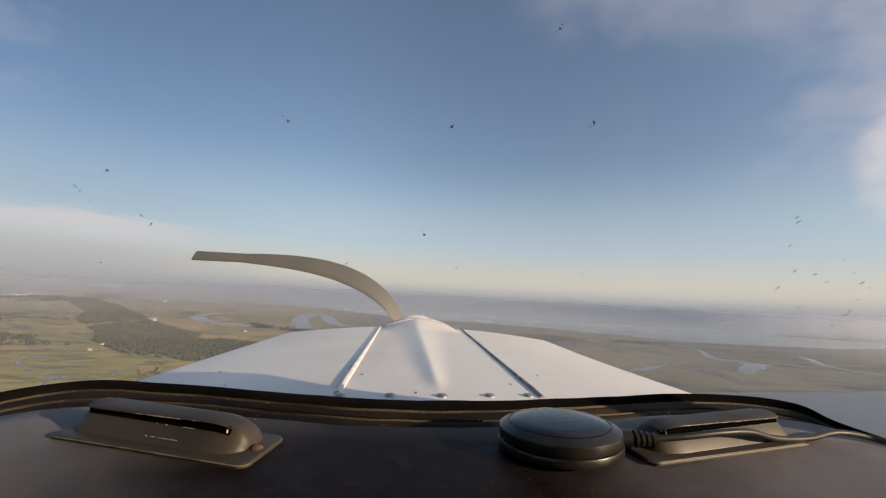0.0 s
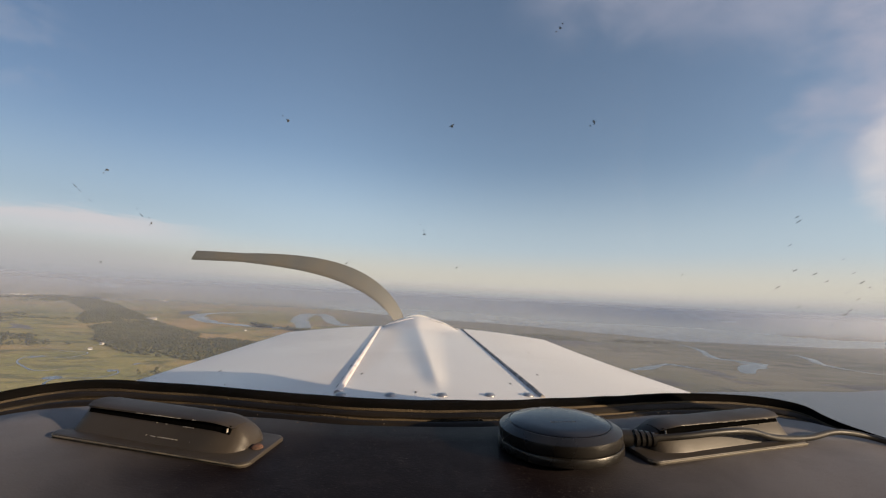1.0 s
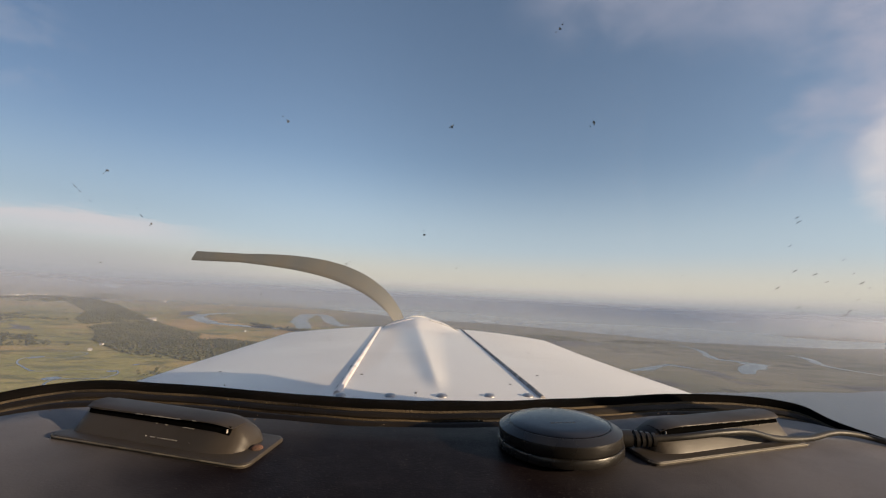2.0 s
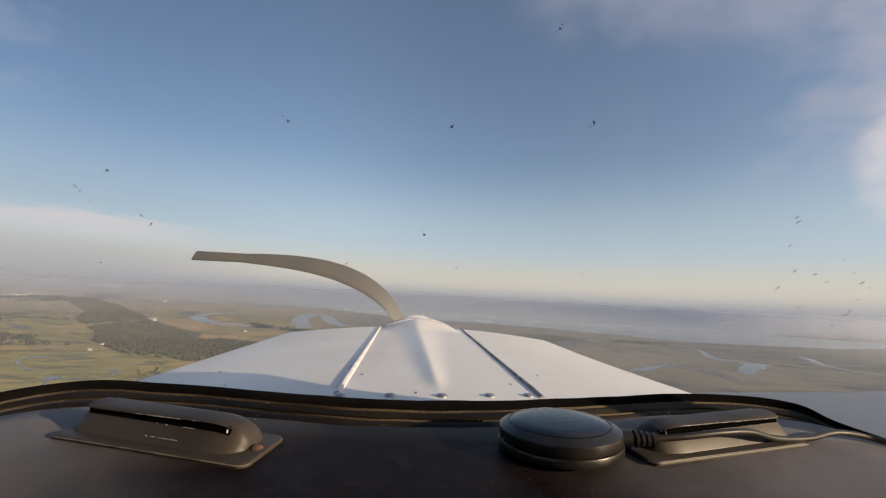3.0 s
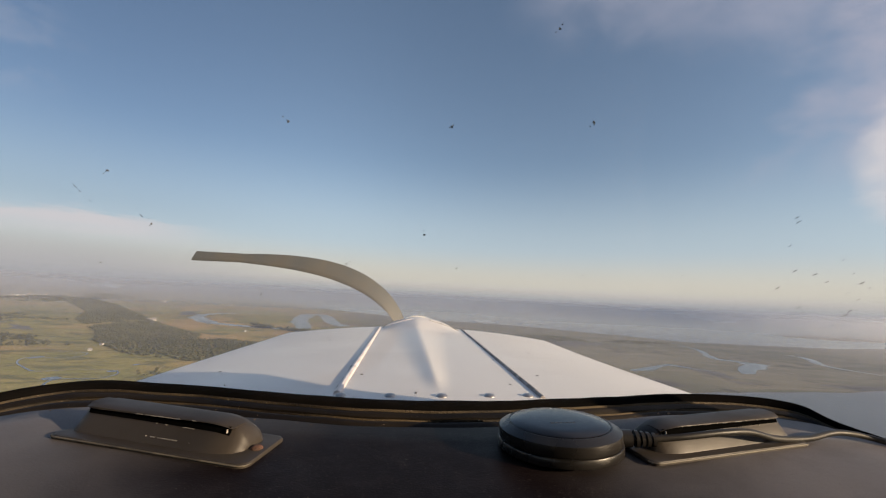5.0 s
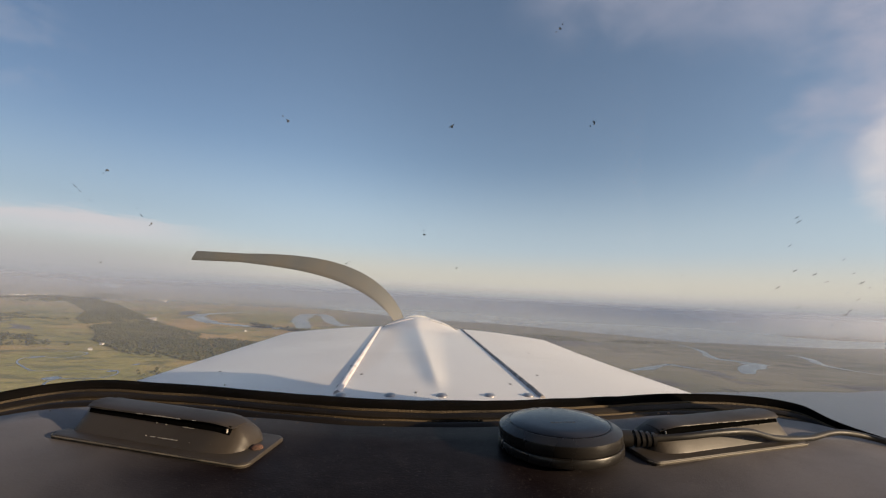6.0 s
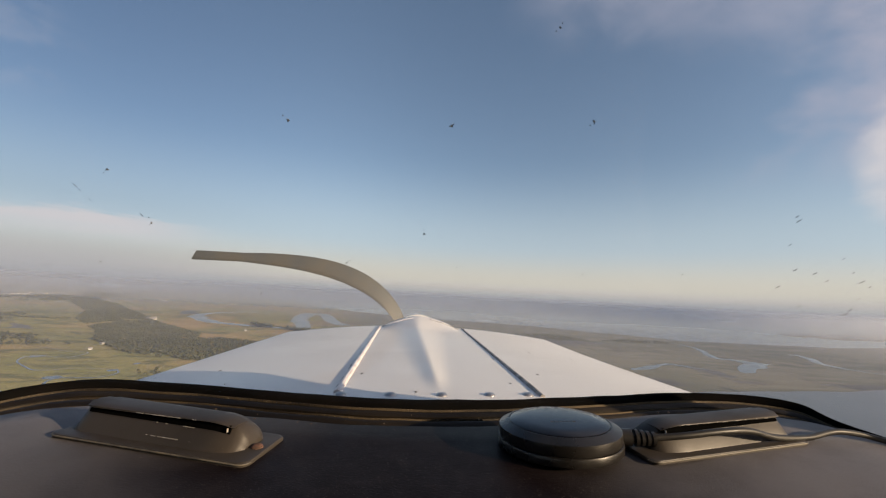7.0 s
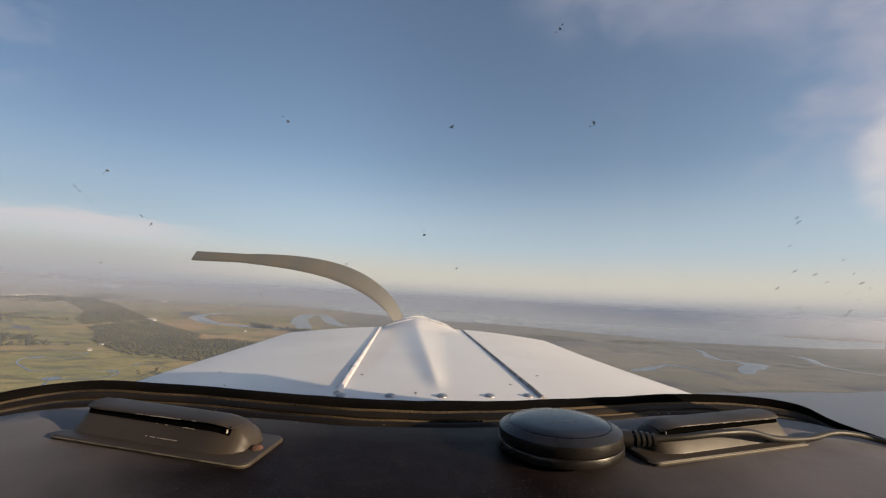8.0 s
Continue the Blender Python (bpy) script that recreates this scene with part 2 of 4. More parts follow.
def marsh_material():
    """Salt marsh: green-gold grass inland on one side, brown mud and cordgrass towards the water on the other."""
    m = bpy.data.materials.new("marsh")
    nt = tree(m)
    pos = node(nt, "ShaderNodeTexCoord").outputs["Object"]
    sep = node(nt, "ShaderNodeSeparateXYZ", {0: pos})
    big = noise_tex(nt, pos, 0.0028, 6.0, 0.6, 0.6)
    mid = noise_tex(nt, pos, 0.012, 6.0, 0.62, 1.0)
    small = noise_tex(nt, pos, 0.11, 5.0, 0.65)
    squash = node(nt, "ShaderNodeMapping", {"Vector": pos, "Rotation": (0, 0, 0.5), "Scale": (0.35, 1.0, 1.0)}).outputs[0]
    strips = noise_tex(nt, squash, 0.010, 6.0, 0.6, 1.5)
    grass = mix(nt, ramp(nt, mid, 0.38, 0.62), (0.350, 0.290, 0.100), (0.255, 0.240, 0.078))
    grass = mix(nt, ramp(nt, big, 0.44, 0.60), grass, (0.430, 0.290, 0.120))
    grass = mix(nt, ramp(nt, noise_tex(nt, squash, 0.024, 6.0, 0.65, 1.2), 0.50, 0.60, 0.0, 0.8), grass, (0.120, 0.125, 0.055))
    grass = mix(nt, ramp(nt, small, 0.56, 0.74, 0.0, 0.55), grass, (0.100, 0.110, 0.045))
    mud = mix(nt, ramp(nt, strips, 0.36, 0.64), (0.250, 0.228, 0.170), (0.160, 0.156, 0.108))
    mud = mix(nt, ramp(nt, mid, 0.54, 0.68, 0.0, 0.85), mud, (0.085, 0.080, 0.066))
    mud = mix(nt, ramp(nt, small, 0.60, 0.76, 0.0, 0.5), mud, (0.165, 0.160, 0.085))
    where = math_node(nt, "ADD", math_node(nt, "MULTIPLY", sep.outputs[0], 0.0022), math_node(nt, "MULTIPLY", big, 1.4))
    far = math_node(nt, "MULTIPLY", math_node(nt, "SUBTRACT", sep.outputs[1], 1200.0), 0.0004)
    col = mix(nt, ramp(nt, math_node(nt, "ADD", where, far), -0.1, 0.7), grass, mud)
    b = node(nt, "ShaderNodeBump", {"Strength": 0.5, "Distance": 1.0, "Height": small})
    p = node(nt, "ShaderNodeBsdfPrincipled", {"Base Color": col, "Roughness": 0.8, "Specular IOR Level": 0.2, "Normal": b.outputs[0]})
    # haze over far ground, put in as gloss that grows at a flat angle
    wet = node(nt, "ShaderNodeBsdfGlossy", {0: (0.98, 0.84, 0.72, 1), 1: 0.35})
    flat = ramp(nt, node(nt, "ShaderNodeLayerWeight", {0: 0.5}).outputs["Facing"], 0.925, 0.992, 0.0, 0.60)
    flat = math_node(nt, "MULTIPLY", flat, ramp(nt, strips, 0.36, 0.64, 0.62, 1.12))
    s = node(nt, "ShaderNodeMixShader", {0: flat, 1: p.outputs[0], 2: wet.outputs[0]})
    node(nt, "ShaderNodeOutputMaterial", {0: s.outputs[0]})
    return m


def water_material(name, base, rough, wave, wave_scale):
    m = bpy.data.materials.new(name)
    nt = tree(m)
    pos = node(nt, "ShaderNodeTexCoord").outputs["Object"]
    tone = ramp(nt, noise_tex(nt, pos, 0.006, 5.0, 0.6, 0.8), 0.35, 0.65)
    col = mix(nt, tone, base, tuple(c * 0.75 for c in base))
    p = node(nt, "ShaderNodeBsdfPrincipled", {"Base Color": col, "Roughness": rough, "IOR": 1.33})
    b = node(nt, "ShaderNodeBump", {"Strength": wave, "Distance": 0.3, "Height": noise_tex(nt, pos, wave_scale, 4.0, 0.6)})
    nt.links.new(b.outputs[0], p.inputs["Normal"])
    node(nt, "ShaderNodeOutputMaterial", {0: p.outputs[0]})
    return m


def foliage(name, a, b):
    m = bpy.data.materials.new(name)
    nt = tree(m)
    pos = node(nt, "ShaderNodeTexCoord").outputs["Object"]
    rnd = node(nt, "ShaderNodeNewGeometry").outputs["Random Per Island"]
    col = mix(nt, rnd, a, b)
    col = mix(nt, ramp(nt, noise_tex(nt, pos, 0.5, 4.0), 0.45, 0.7, 0.0, 0.6), col, tuple(c * 0.7 for c in a))
    p = node(nt, "ShaderNodeBsdfPrincipled", {"Base Color": col, "Roughness": 0.8, "Specular IOR Level": 0.2})
    thin = node(nt, "ShaderNodeBsdfTranslucent", {0: col})
    s = node(nt, "ShaderNodeMixShader", {0: 0.4, 1: p.outputs[0], 2: thin.outputs[0]})
    node(nt, "ShaderNodeOutputMaterial", {0: s.outputs[0]})
    return m


marsh = marsh_material()
creek_water = water_material("creek_water", (0.060, 0.065, 0.070), 0.16, 0.12, 0.5)
river_water = water_material("river_water", (0.105, 0.100, 0.095), 0.28, 0.35, 0.35)
sea_water = water_material("sea_water", (0.12, 0.125, 0.14), 0.15, 0.03, 0.10)
mud_bank = material("mud_bank", (0.125, 0.108, 0.085), 0.6, second=(0.090, 0.078, 0.062), scale=0.02)
leaf = foliage("leaf", (0.190, 0.180, 0.095), (0.085, 0.095, 0.050))
shrub_leaf = foliage("shrub_leaf", (0.120, 0.115, 0.055), (0.085, 0.088, 0.042))
house_wall = material("house_wall", (0.74, 0.71, 0.66), 0.7, second=(0.66, 0.62, 0.57), scale=0.6)
house_roof = material("house_roof", (0.30, 0.28, 0.27), 0.7, second=(0.22, 0.20, 0.19), scale=0.8)
pane_dark = material("pane_dark", (0.03, 0.035, 0.04), 0.15, scale=3)
door_paint = material("door_paint", (0.16, 0.11, 0.08), 0.6, scale=3)


# ---- mesh helpers ----
def mesh_of(name, bm, mat, smooth=True):
    me = bpy.data.meshes.new(name)
    bmesh.ops.recalc_face_normals(bm, faces=bm.faces)
    bm.to_mesh(me)
    bm.free()
    me.materials.append(mat)
    if smooth:
        me.polygons.foreach_set("use_smooth", [True] * len(me.polygons))
        me.set_sharp_from_angle(angle=radians(38))
    return me


def part(name, bm, mat, parent=None, label="", m=None, smooth=True):
    """One mesh object, under a thing or a part of a thing."""
    ob = new(name, mesh_of(name, bm, mat, smooth))
    ob.parent = parent
    if m is not None:
        ob.matrix_basis = m
    return tagged(ob, label)


def thing(name, m, label, category, group="", kind=""):
    ob = new(name)
    ob.empty_display_size = 0.05
    ob.matrix_basis = m
    return tagged(ob, label, category, group, kind)


def loft(rings, closed=True, caps=True):
    """Skin a row of rings that have the same number of points."""
    bm = bmesh.new()
    rows = [[bm.verts.new(p) for p in r] for r in rings]
    n = len(rows[0])
    for a, b in zip(rows, rows[1:]):
        for i in range(n if closed else n - 1):
            j = (i + 1) % n
            bm.faces.new((a[i], a[j], b[j], b[i]))
    if caps and closed:
        bm.faces.new(rows[0][::-1])
        bm.faces.new(rows[-1])
    return bm


def thicken(bm, depth):
    bmesh.ops.recalc_face_normals(bm, faces=bm.faces)
    bmesh.ops.solidify(bm, geom=bm.faces[:], thickness=depth)
    return bm


def smooth_path(points, steps=8):
    """A Catmull-Rom path through a few points."""
    ps = [Vector(p) for p in points]
    ps = [ps[0] * 2 - ps[1], *ps, ps[-1] * 2 - ps[-2]]
    out = []
    for a, b, c, d in zip(ps, ps[1:], ps[2:], ps[3:]):
        for k in range(steps):
            t = k / steps
            out.append(0.5 * (2 * b + (c - a) * t + (2 * a - 5 * b + 4 * c - d) * t * t + (3 * b - a - 3 * c + d) * t ** 3))
    out.append(ps[-2])
    return out


def tube(path, radius, sides=10, taper=None):
    rings = []
    for i, p in enumerate(path):
        d = (path[min(i + 1, len(path) - 1)] - path[max(i - 1, 0)]).normalized()
        u = d.orthogonal().normalized() if abs(d.z) > 0.95 else d.cross(Vector((0, 0, 1))).normalized()
        v = u.cross(d).normalized()
        r = radius * (taper(i / (len(path) - 1)) if taper else 1)
        rings.append([p + (u * math.cos(a) + v * math.sin(a)) * r for a in (2 * math.pi * k / sides for k in range(sides))])
    return loft(rings)


def lathe(profile, sides=64):
    """Turn a profile of (radius, height) about the z axis."""
    rings = [[(r * math.cos(2 * math.pi * k / sides), r * math.sin(2 * math.pi * k / sides), z) for k in range(sides)] for r, z in profile]
    return loft(rings)


def block(x0, x1, y0, y1, z0, z1, bevel=0.0, segments=2):
    bm = bmesh.new()
    bmesh.ops.create_cube(bm, size=1.0)
    for v in bm.verts:
        v.co = ((x0, x1)[v.co.x > 0], (y0, y1)[v.co.y > 0], (z0, z1)[v.co.z > 0])
    if bevel:
        bmesh.ops.bevel(bm, geom=bm.edges[:], offset=bevel, segments=segments, affect="EDGES", profile=0.5)
    return bm


# ---- ground, water ----
def sheet(name, outline, z, mat, wander=0.0, step=40.0, label="", category=""):
    """A flat piece of ground inside an outline whose edge wanders."""
    ps = []
    loop = [Vector((*p, 0)) for p in outline]
    for a, b in zip(loop, loop[1:] + loop[:1]):
        n = max(1, min(60, int((b - a).length / step)))
        for k in range(n):
            p = a.lerp(b, k / n)
            q = p + Vector((noise.noise(p * 0.0045), noise.noise(p * 0.0045 + Vector((90, 7, 3))), 0)) * wander * 2.5
            q += Vector((noise.noise(p * 0.019), noise.noise(p * 0.019 + Vector((9, 70, 3))), 0)) * wander
            ps.append((q.x, q.y, z))
    bm = bmesh.new()
    bm.faces.new([bm.verts.new(p) for p in ps])
    bmesh.ops.triangulate(bm, faces=bm.faces[:])
    ob = new(name, mesh_of(name, bm, mat, False))
    return tagged(ob, label, category, kind="structure")


def ribbon(name, points, widths, z, mat, wander=4.0, label="", category="creek"):
    """A creek that winds along a few points, with banks that wander."""
    path = smooth_path([(*p, 0) for p in points], 14)
    bm = bmesh.new()
    rows = []
    for i, p in enumerate(path):
        d = (path[min(i + 1, len(path) - 1)] - path[max(i - 1, 0)]).normalized()
        side = Vector((-d.y, d.x, 0))
        f = i / (len(path) - 1) * (len(widths) - 1)
        k = min(int(f), len(widths) - 2)
        w = widths[k] + (widths[k + 1] - widths[k]) * (f - k)
        w *= 1 + 0.35 * noise.noise(p * 0.02) + 0.45 * noise.noise(p * 0.06)
        o = side * wander * noise.noise(p * 0.011 + Vector((5, 5, 5)))
        rows.append([bm.verts.new(p + o + side * w / 2 + Vector((0, 0, z))), bm.verts.new(p + o - side * w / 2 + Vector((0, 0, z)))])
    for a, b in zip(rows, rows[1:]):
        bm.faces.new((a[0], a[1], b[1], b[0]))
    ob = new(name, mesh_of(name, bm, mat, False))
    return tagged(ob, label, category, kind="structure")


def build_ground():
    bm = bmesh.new()
    n, half = 80, 9000.0
    grid = [[bm.verts.new((x, y, 0)) for x in (half * (2 * (i / n) - 1) for i in range(n + 1))] for y in (half * (2 * (j / n) - 1) for j in range(n + 1))]
    for j in range(n):
        for i in range(n):
            bm.faces.new((grid[j][i], grid[j][i + 1], grid[j + 1][i + 1], grid[j + 1][i]))
    tagged(new("ground", mesh_of("ground", bm, marsh, False)), "flat salt marsh of green-gold grass and brown mud", "marsh", kind="structure")


build_ground()
sheet("sea", [(-4552, 8668), (-1219, 3692), (-350, 2435), (-16, 2056), (359, 1923), (586, 1784), (839, 1576), (969, 1423), (1245, 1420), (1500, 1430), (1860, 1540),
              (4500, 2700), (8800, 4600), (8800, 8800), (-2600, 8800)], 0.20, sea_water, 14, 60, "hazy grey-blue sea beyond the marsh", "sea")
sheet("spit", [(2189, 2339), (2694, 2600), (3300, 2800), (3700, 2700), (3139, 2260), (2655, 2030), (2161, 1960), (1960, 2080)], 0.45, marsh, 10, 50, "low brown marsh spit lying in the sea", "spit")
sheet("river", [(268, 497), (345, 545), (420, 572), (540, 597), (660, 615), (765, 640), (1600, 760), (1600, 300), (620, 300), (517, 416), (465, 399), (338, 346), (200, 300), (250, 400)],
      0.20, river_water, 5, 25, "broad still grey tidal river", "river")
ribbon("creek", [(849, 1274), (818, 1146), (727, 971), (760, 930), (760, 878)], [10, 16, 22, 30, 60], 0.2, creek_water, 6, "pale winding tidal creek in brown marsh")
sheet("pond", [(709, 876), (783, 900), (736, 842), (662, 779), (638, 743), (609, 744), (646, 803)], 0.24, creek_water, 8, 7, "pale tidal pool at the end of a creek", "pond")
ribbon("creek", [(1076, 1134), (1060, 1069), (973, 938), (957, 860), (986, 787), (1058, 754)], [14, 24, 20, 12, 8, 8], 0.2, creek_water, 6, "pale narrow tidal creek winding across brown marsh")
ribbon("creek", [(389, 731), (437, 759), (515, 830), (529, 817), (546, 785), (569, 769)], [10, 22, 8, 18, 8, 5], 0.2, creek_water, 6, "broken shallow creek with muddy banks")
ribbon("creek", [(-617, 1811), (-718, 1831), (-770, 1644), (-720, 1452), (-601, 1293), (-496, 1231), (-389, 1198), (-315, 1211)], [14, 22, 34, 50, 46, 40, 34, 30], 0.2, creek_water, 10, "blue tidal creek looping round a marsh meadow")
ribbon("creek", [(-310, 1139), (-342, 1328), (-416, 1576), (-468, 1929), (-404, 1927), (-292, 1549), (-232, 1382)], [30, 50, 60, 70, 60, 45, 40], 0.2, creek_water, 10, "wide blue tidal creek fork")
ribbon("creek", [(-779, 793), (-750, 821), (-677, 788), (-593, 716), (-520, 669), (-485, 664), (-473, 628), (-516, 625), (-492, 574), (-439, 543), (-409, 563), (-359, 555), (-347, 514), (-377, 497), (-358, 453)], [1, 2, 3, 2, 1, 2, 2, 3, 2, 3, 2, 2, 3, 3, 3], 0.2, creek_water, 18, "narrow grey creek winding through green marsh")
for (px, py), rx, ry in (((-706, 816), 9, 14), ((-507, 622), 6, 11), ((-390, 505), 8, 9), ((-361, 551), 5, 7), ((-615, 763), 5, 8), ((-960, 1062), 9, 20), ((-364, 600), 4, 6)):
    rim = [(px + rx * math.cos(a) * (1 + 0.4 * noise.noise(Vector((px, a * 2, 0)))), py + ry * math.sin(a) * (1 + 0.4 * noise.noise(Vector((py, a * 2, 5))))) for a in (2 * math.pi * k / 18 for k in range(18))]
    sheet("pond", rim, 0.28, creek_water, 1.5, 6, "small still pond in green marsh grass", "pond")


for outline in ([(526, 810), (555, 808), (564, 762), (574, 704), (545, 705), (524, 755)], [(509, 688), (561, 675), (576, 658), (513, 653)],
                [(291, 1193), (492, 1227), (585, 1164), (408, 1097), (310, 1082)], [(294, 641), (375, 668), (412, 634), (407, 599), (330, 589)],
                [(659, 669), (733, 670), (780, 647), (690, 631)], [(-930, 989), (-859, 975), (-797, 930), (-828, 905)], [(-840, 1510), (-898, 1728), (-890, 1846), (-800, 1579)]):
    sheet("mud_flat", outline, 0.12, mud_bank, 22, 9, "dark wet mud flat in the marsh", "mud flat")


# ---- haze over the marsh, put in as see-through shells ----
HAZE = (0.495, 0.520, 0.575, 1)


def haze_material(dense, full):
    """Haze painted on a shell: it lets most light through and scatters the rest; clear at the ground, thickest at mid
    height, gone at its top. dense: how much it hides at most; full: the height where it is so.
    """
    m = bpy.data.materials.new("shell_haze")
    nt = tree(m)
    pos = node(nt, "ShaderNodeTexCoord").outputs["Object"]
    z = node(nt, "ShaderNodeSeparateXYZ", {0: pos}).outputs[2]
    uneven = noise_tex(nt, node(nt, "ShaderNodeMapping", {"Vector": pos, "Scale": (0.0016, 0.0016, 0.012)}).outputs[0], 1.0, 4.0, 0.55)
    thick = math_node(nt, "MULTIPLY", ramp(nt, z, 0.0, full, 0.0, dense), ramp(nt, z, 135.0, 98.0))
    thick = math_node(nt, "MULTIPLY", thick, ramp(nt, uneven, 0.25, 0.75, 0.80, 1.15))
    clear = node(nt, "ShaderNodeBsdfTransparent", {0: (1, 1, 1, 1)})
    above = node(nt, "ShaderNodeBsdfDiffuse", {0: HAZE, "Normal": node(nt, "ShaderNodeCombineXYZ", {2: 1.0}).outputs[0]})
    under = node(nt, "ShaderNodeBsdfTranslucent", {0: HAZE, "Normal": node(nt, "ShaderNodeCombineXYZ", {2: -1.0}).outputs[0]})
    both = node(nt, "ShaderNodeAddShader", {0: above.outputs[0], 1: under.outputs[0]})
    node(nt, "ShaderNodeOutputMaterial", {0: node(nt, "ShaderNodeMixShader", {0: thick, 1: clear.outputs[0], 2: both.outputs[0]}).outputs[0]})
    return m



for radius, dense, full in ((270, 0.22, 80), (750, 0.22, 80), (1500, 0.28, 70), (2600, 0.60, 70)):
    shell_haze = haze_material(dense, full)
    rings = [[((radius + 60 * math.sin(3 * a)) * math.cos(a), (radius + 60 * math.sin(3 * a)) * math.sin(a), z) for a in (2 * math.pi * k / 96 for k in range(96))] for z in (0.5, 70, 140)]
    tagged(new("haze_shell", mesh_of("haze_shell", loft(rings, caps=False), shell_haze)), "see-through shell painted as thin grey haze over the marsh", "haze", kind="structure")


# ---- woodland and shrubs ----
def clumps(name, spots, mat, label, category, squash=0.75):
    """Crowns of many uneven clumps, too many and too far off to count."""
    unit = bmesh.new()
    bmesh.ops.create_icosphere(unit, subdivisions=1, radius=1.0)
    base = np.array([v.co[:] for v in unit.verts])
    tri = np.array([[v.index for v in f.verts] for f in unit.faces])
    unit.free()
    rng = np.random.RandomState(5)
    verts, faces = [], []
    k = 0
    for x, y, r in spots:
        for _ in range(4):
            o = rng.normal(0, 0.42, 3) * r
            s = r * rng.uniform(0.35, 0.75)
            v = base * (1 + rng.uniform(-0.32, 0.32, (len(base), 1))) * s * np.array([1, 1, squash])
            verts.append(v + [x + o[0], y + o[1], r * 0.75 * squash + abs(o[2])])
            faces.append(tri + k)
            k += len(base)
    me = bpy.data.meshes.new(name)
    me.from_pydata(np.concatenate(verts).tolist(), [], np.concatenate(faces).tolist())
    me.polygons.foreach_set("use_smooth", [True] * len(me.polygons))
    me.materials.append(mat)
    return tagged(new(name, me), label, category, kind="stuff")


def scatter(outline, count, size, seed, keep=0.0):
    """Spots inside an outline, gathered by a noise into groves with clearings."""
    rng = random.Random(seed)
    xs, ys = [p[0] for p in outline], [p[1] for p in outline]
    spots = []
    for _ in range(count * 12):
        x, y = rng.uniform(min(xs), max(xs)), rng.uniform(min(ys), max(ys))
        inside = False
        for (ax, ay), (bx, by) in zip(outline, outline[1:] + outline[:1]):
            if (ay > y) != (by > y) and x < (bx - ax) * (y - ay) / (by - ay) + ax:
                inside = not inside
        if inside and noise.noise(Vector((x, y, seed)) * 0.006) + 0.5 * noise.noise(Vector((x, y, seed)) * 0.02) > keep:
            spots.append((x, y, rng.uniform(*size)))
            if len(spots) >= count:
                break
    return spots


WOOD = [(-2020, 2496), (-1987, 2620), (-1311, 1938), (-696, 1197), (-428, 926), (-289, 863), (-270, 663), (-326, 641), (-390, 697), (-396, 660), (-451, 696), (-567, 802), (-650, 922), (-893, 1181), (-1090, 1474), (-1579, 2016)]
clumps("woodland", scatter(WOOD, 14000, (1.2, 3.8), 3, -0.62), leaf, "dark green wood of broadleaf trees", "woodland", 0.52)
FAR_WOOD = [(-1917, 1971), (-2150, 2625), (-2423, 3410), (-2026, 3248), (-1594, 2106), (-1619, 1846)]
clumps("woodland", scatter(FAR_WOOD, 1800, (3.0, 6.0), 8, 0.02), leaf, "distant belt of trees among houses", "woodland", 0.5)
POINT = [(-484, 1282), (-310, 1139), (-235, 1072), (-182, 1091), (-279, 1135), (-428, 1221)]
clumps("scrub", scatter(POINT, 500, (3.0, 6.0), 12, -0.6), leaf, "line of dark scrub along a creek bank", "scrub")
MEADOW = [(-1172, 1157), (-1053, 1355), (-454, 729), (-312, 614), (-276, 620), (-264, 451), (-428, 434)]
clumps("scrub", scatter(MEADOW, 900, (1.2, 3.2), 21, 0.34), shrub_leaf, "olive shrubs scattered in marsh grass", "scrub")
SHORE = [(202, 1389), (538, 1392), (832, 1339), (825, 1267), (472, 1221), (214, 1234)]
clumps("scrub", scatter(SHORE, 700, (1.6, 3.6), 33, -0.1), leaf, "dark low scrub along the far shore", "scrub", 0.4)


# ---- houses ----
def house_at(x, y, turn, w, d, h, label):
    """A small gabled house with its windows and door."""
    ob = thing("house", pose(x, y, 0, 0, 0, turn), label, "house", "houses on the marsh edge")
    part("wall", block(-w / 2, w / 2, -d / 2, d / 2, 0, h), house_wall, ob, smooth=False)
    e, t = 0.5, 0.35 * d
    ring = [(-d / 2 - e, h - 0.2), (0, h + t), (d / 2 + e, h - 0.2), (d / 2 + e, h), (0, h + t + 0.3), (-d / 2 - e, h)]
    part("roof", loft([[(s * (w / 2 + e), a, b) for a, b in ring] for s in (-1, 1)]), house_roof, ob, smooth=False)
    gable = [(-d / 2, h - 0.05), (d / 2, h - 0.05), (0, h + t - 0.1)]
    part("gable", loft([[(s * w / 2, a, b) for a, b in gable] for s in (-0.99, 0.99)]), house_wall, ob, smooth=False)
    for k in range(max(2, int(w / 4))):
        cx = -w / 2 + (k + 0.5) * w / max(2, int(w / 4))
        part("window", block(cx - 0.6, cx + 0.6, -d / 2 - 0.06, -d / 2 + 0.05, 1.0, 2.4), pane_dark, ob, smooth=False)
    part("door", block(w / 2 - 0.05, w / 2 + 0.06, -0.5, 0.5, 0, 2.1), door_paint, ob, smooth=False)
    return ob


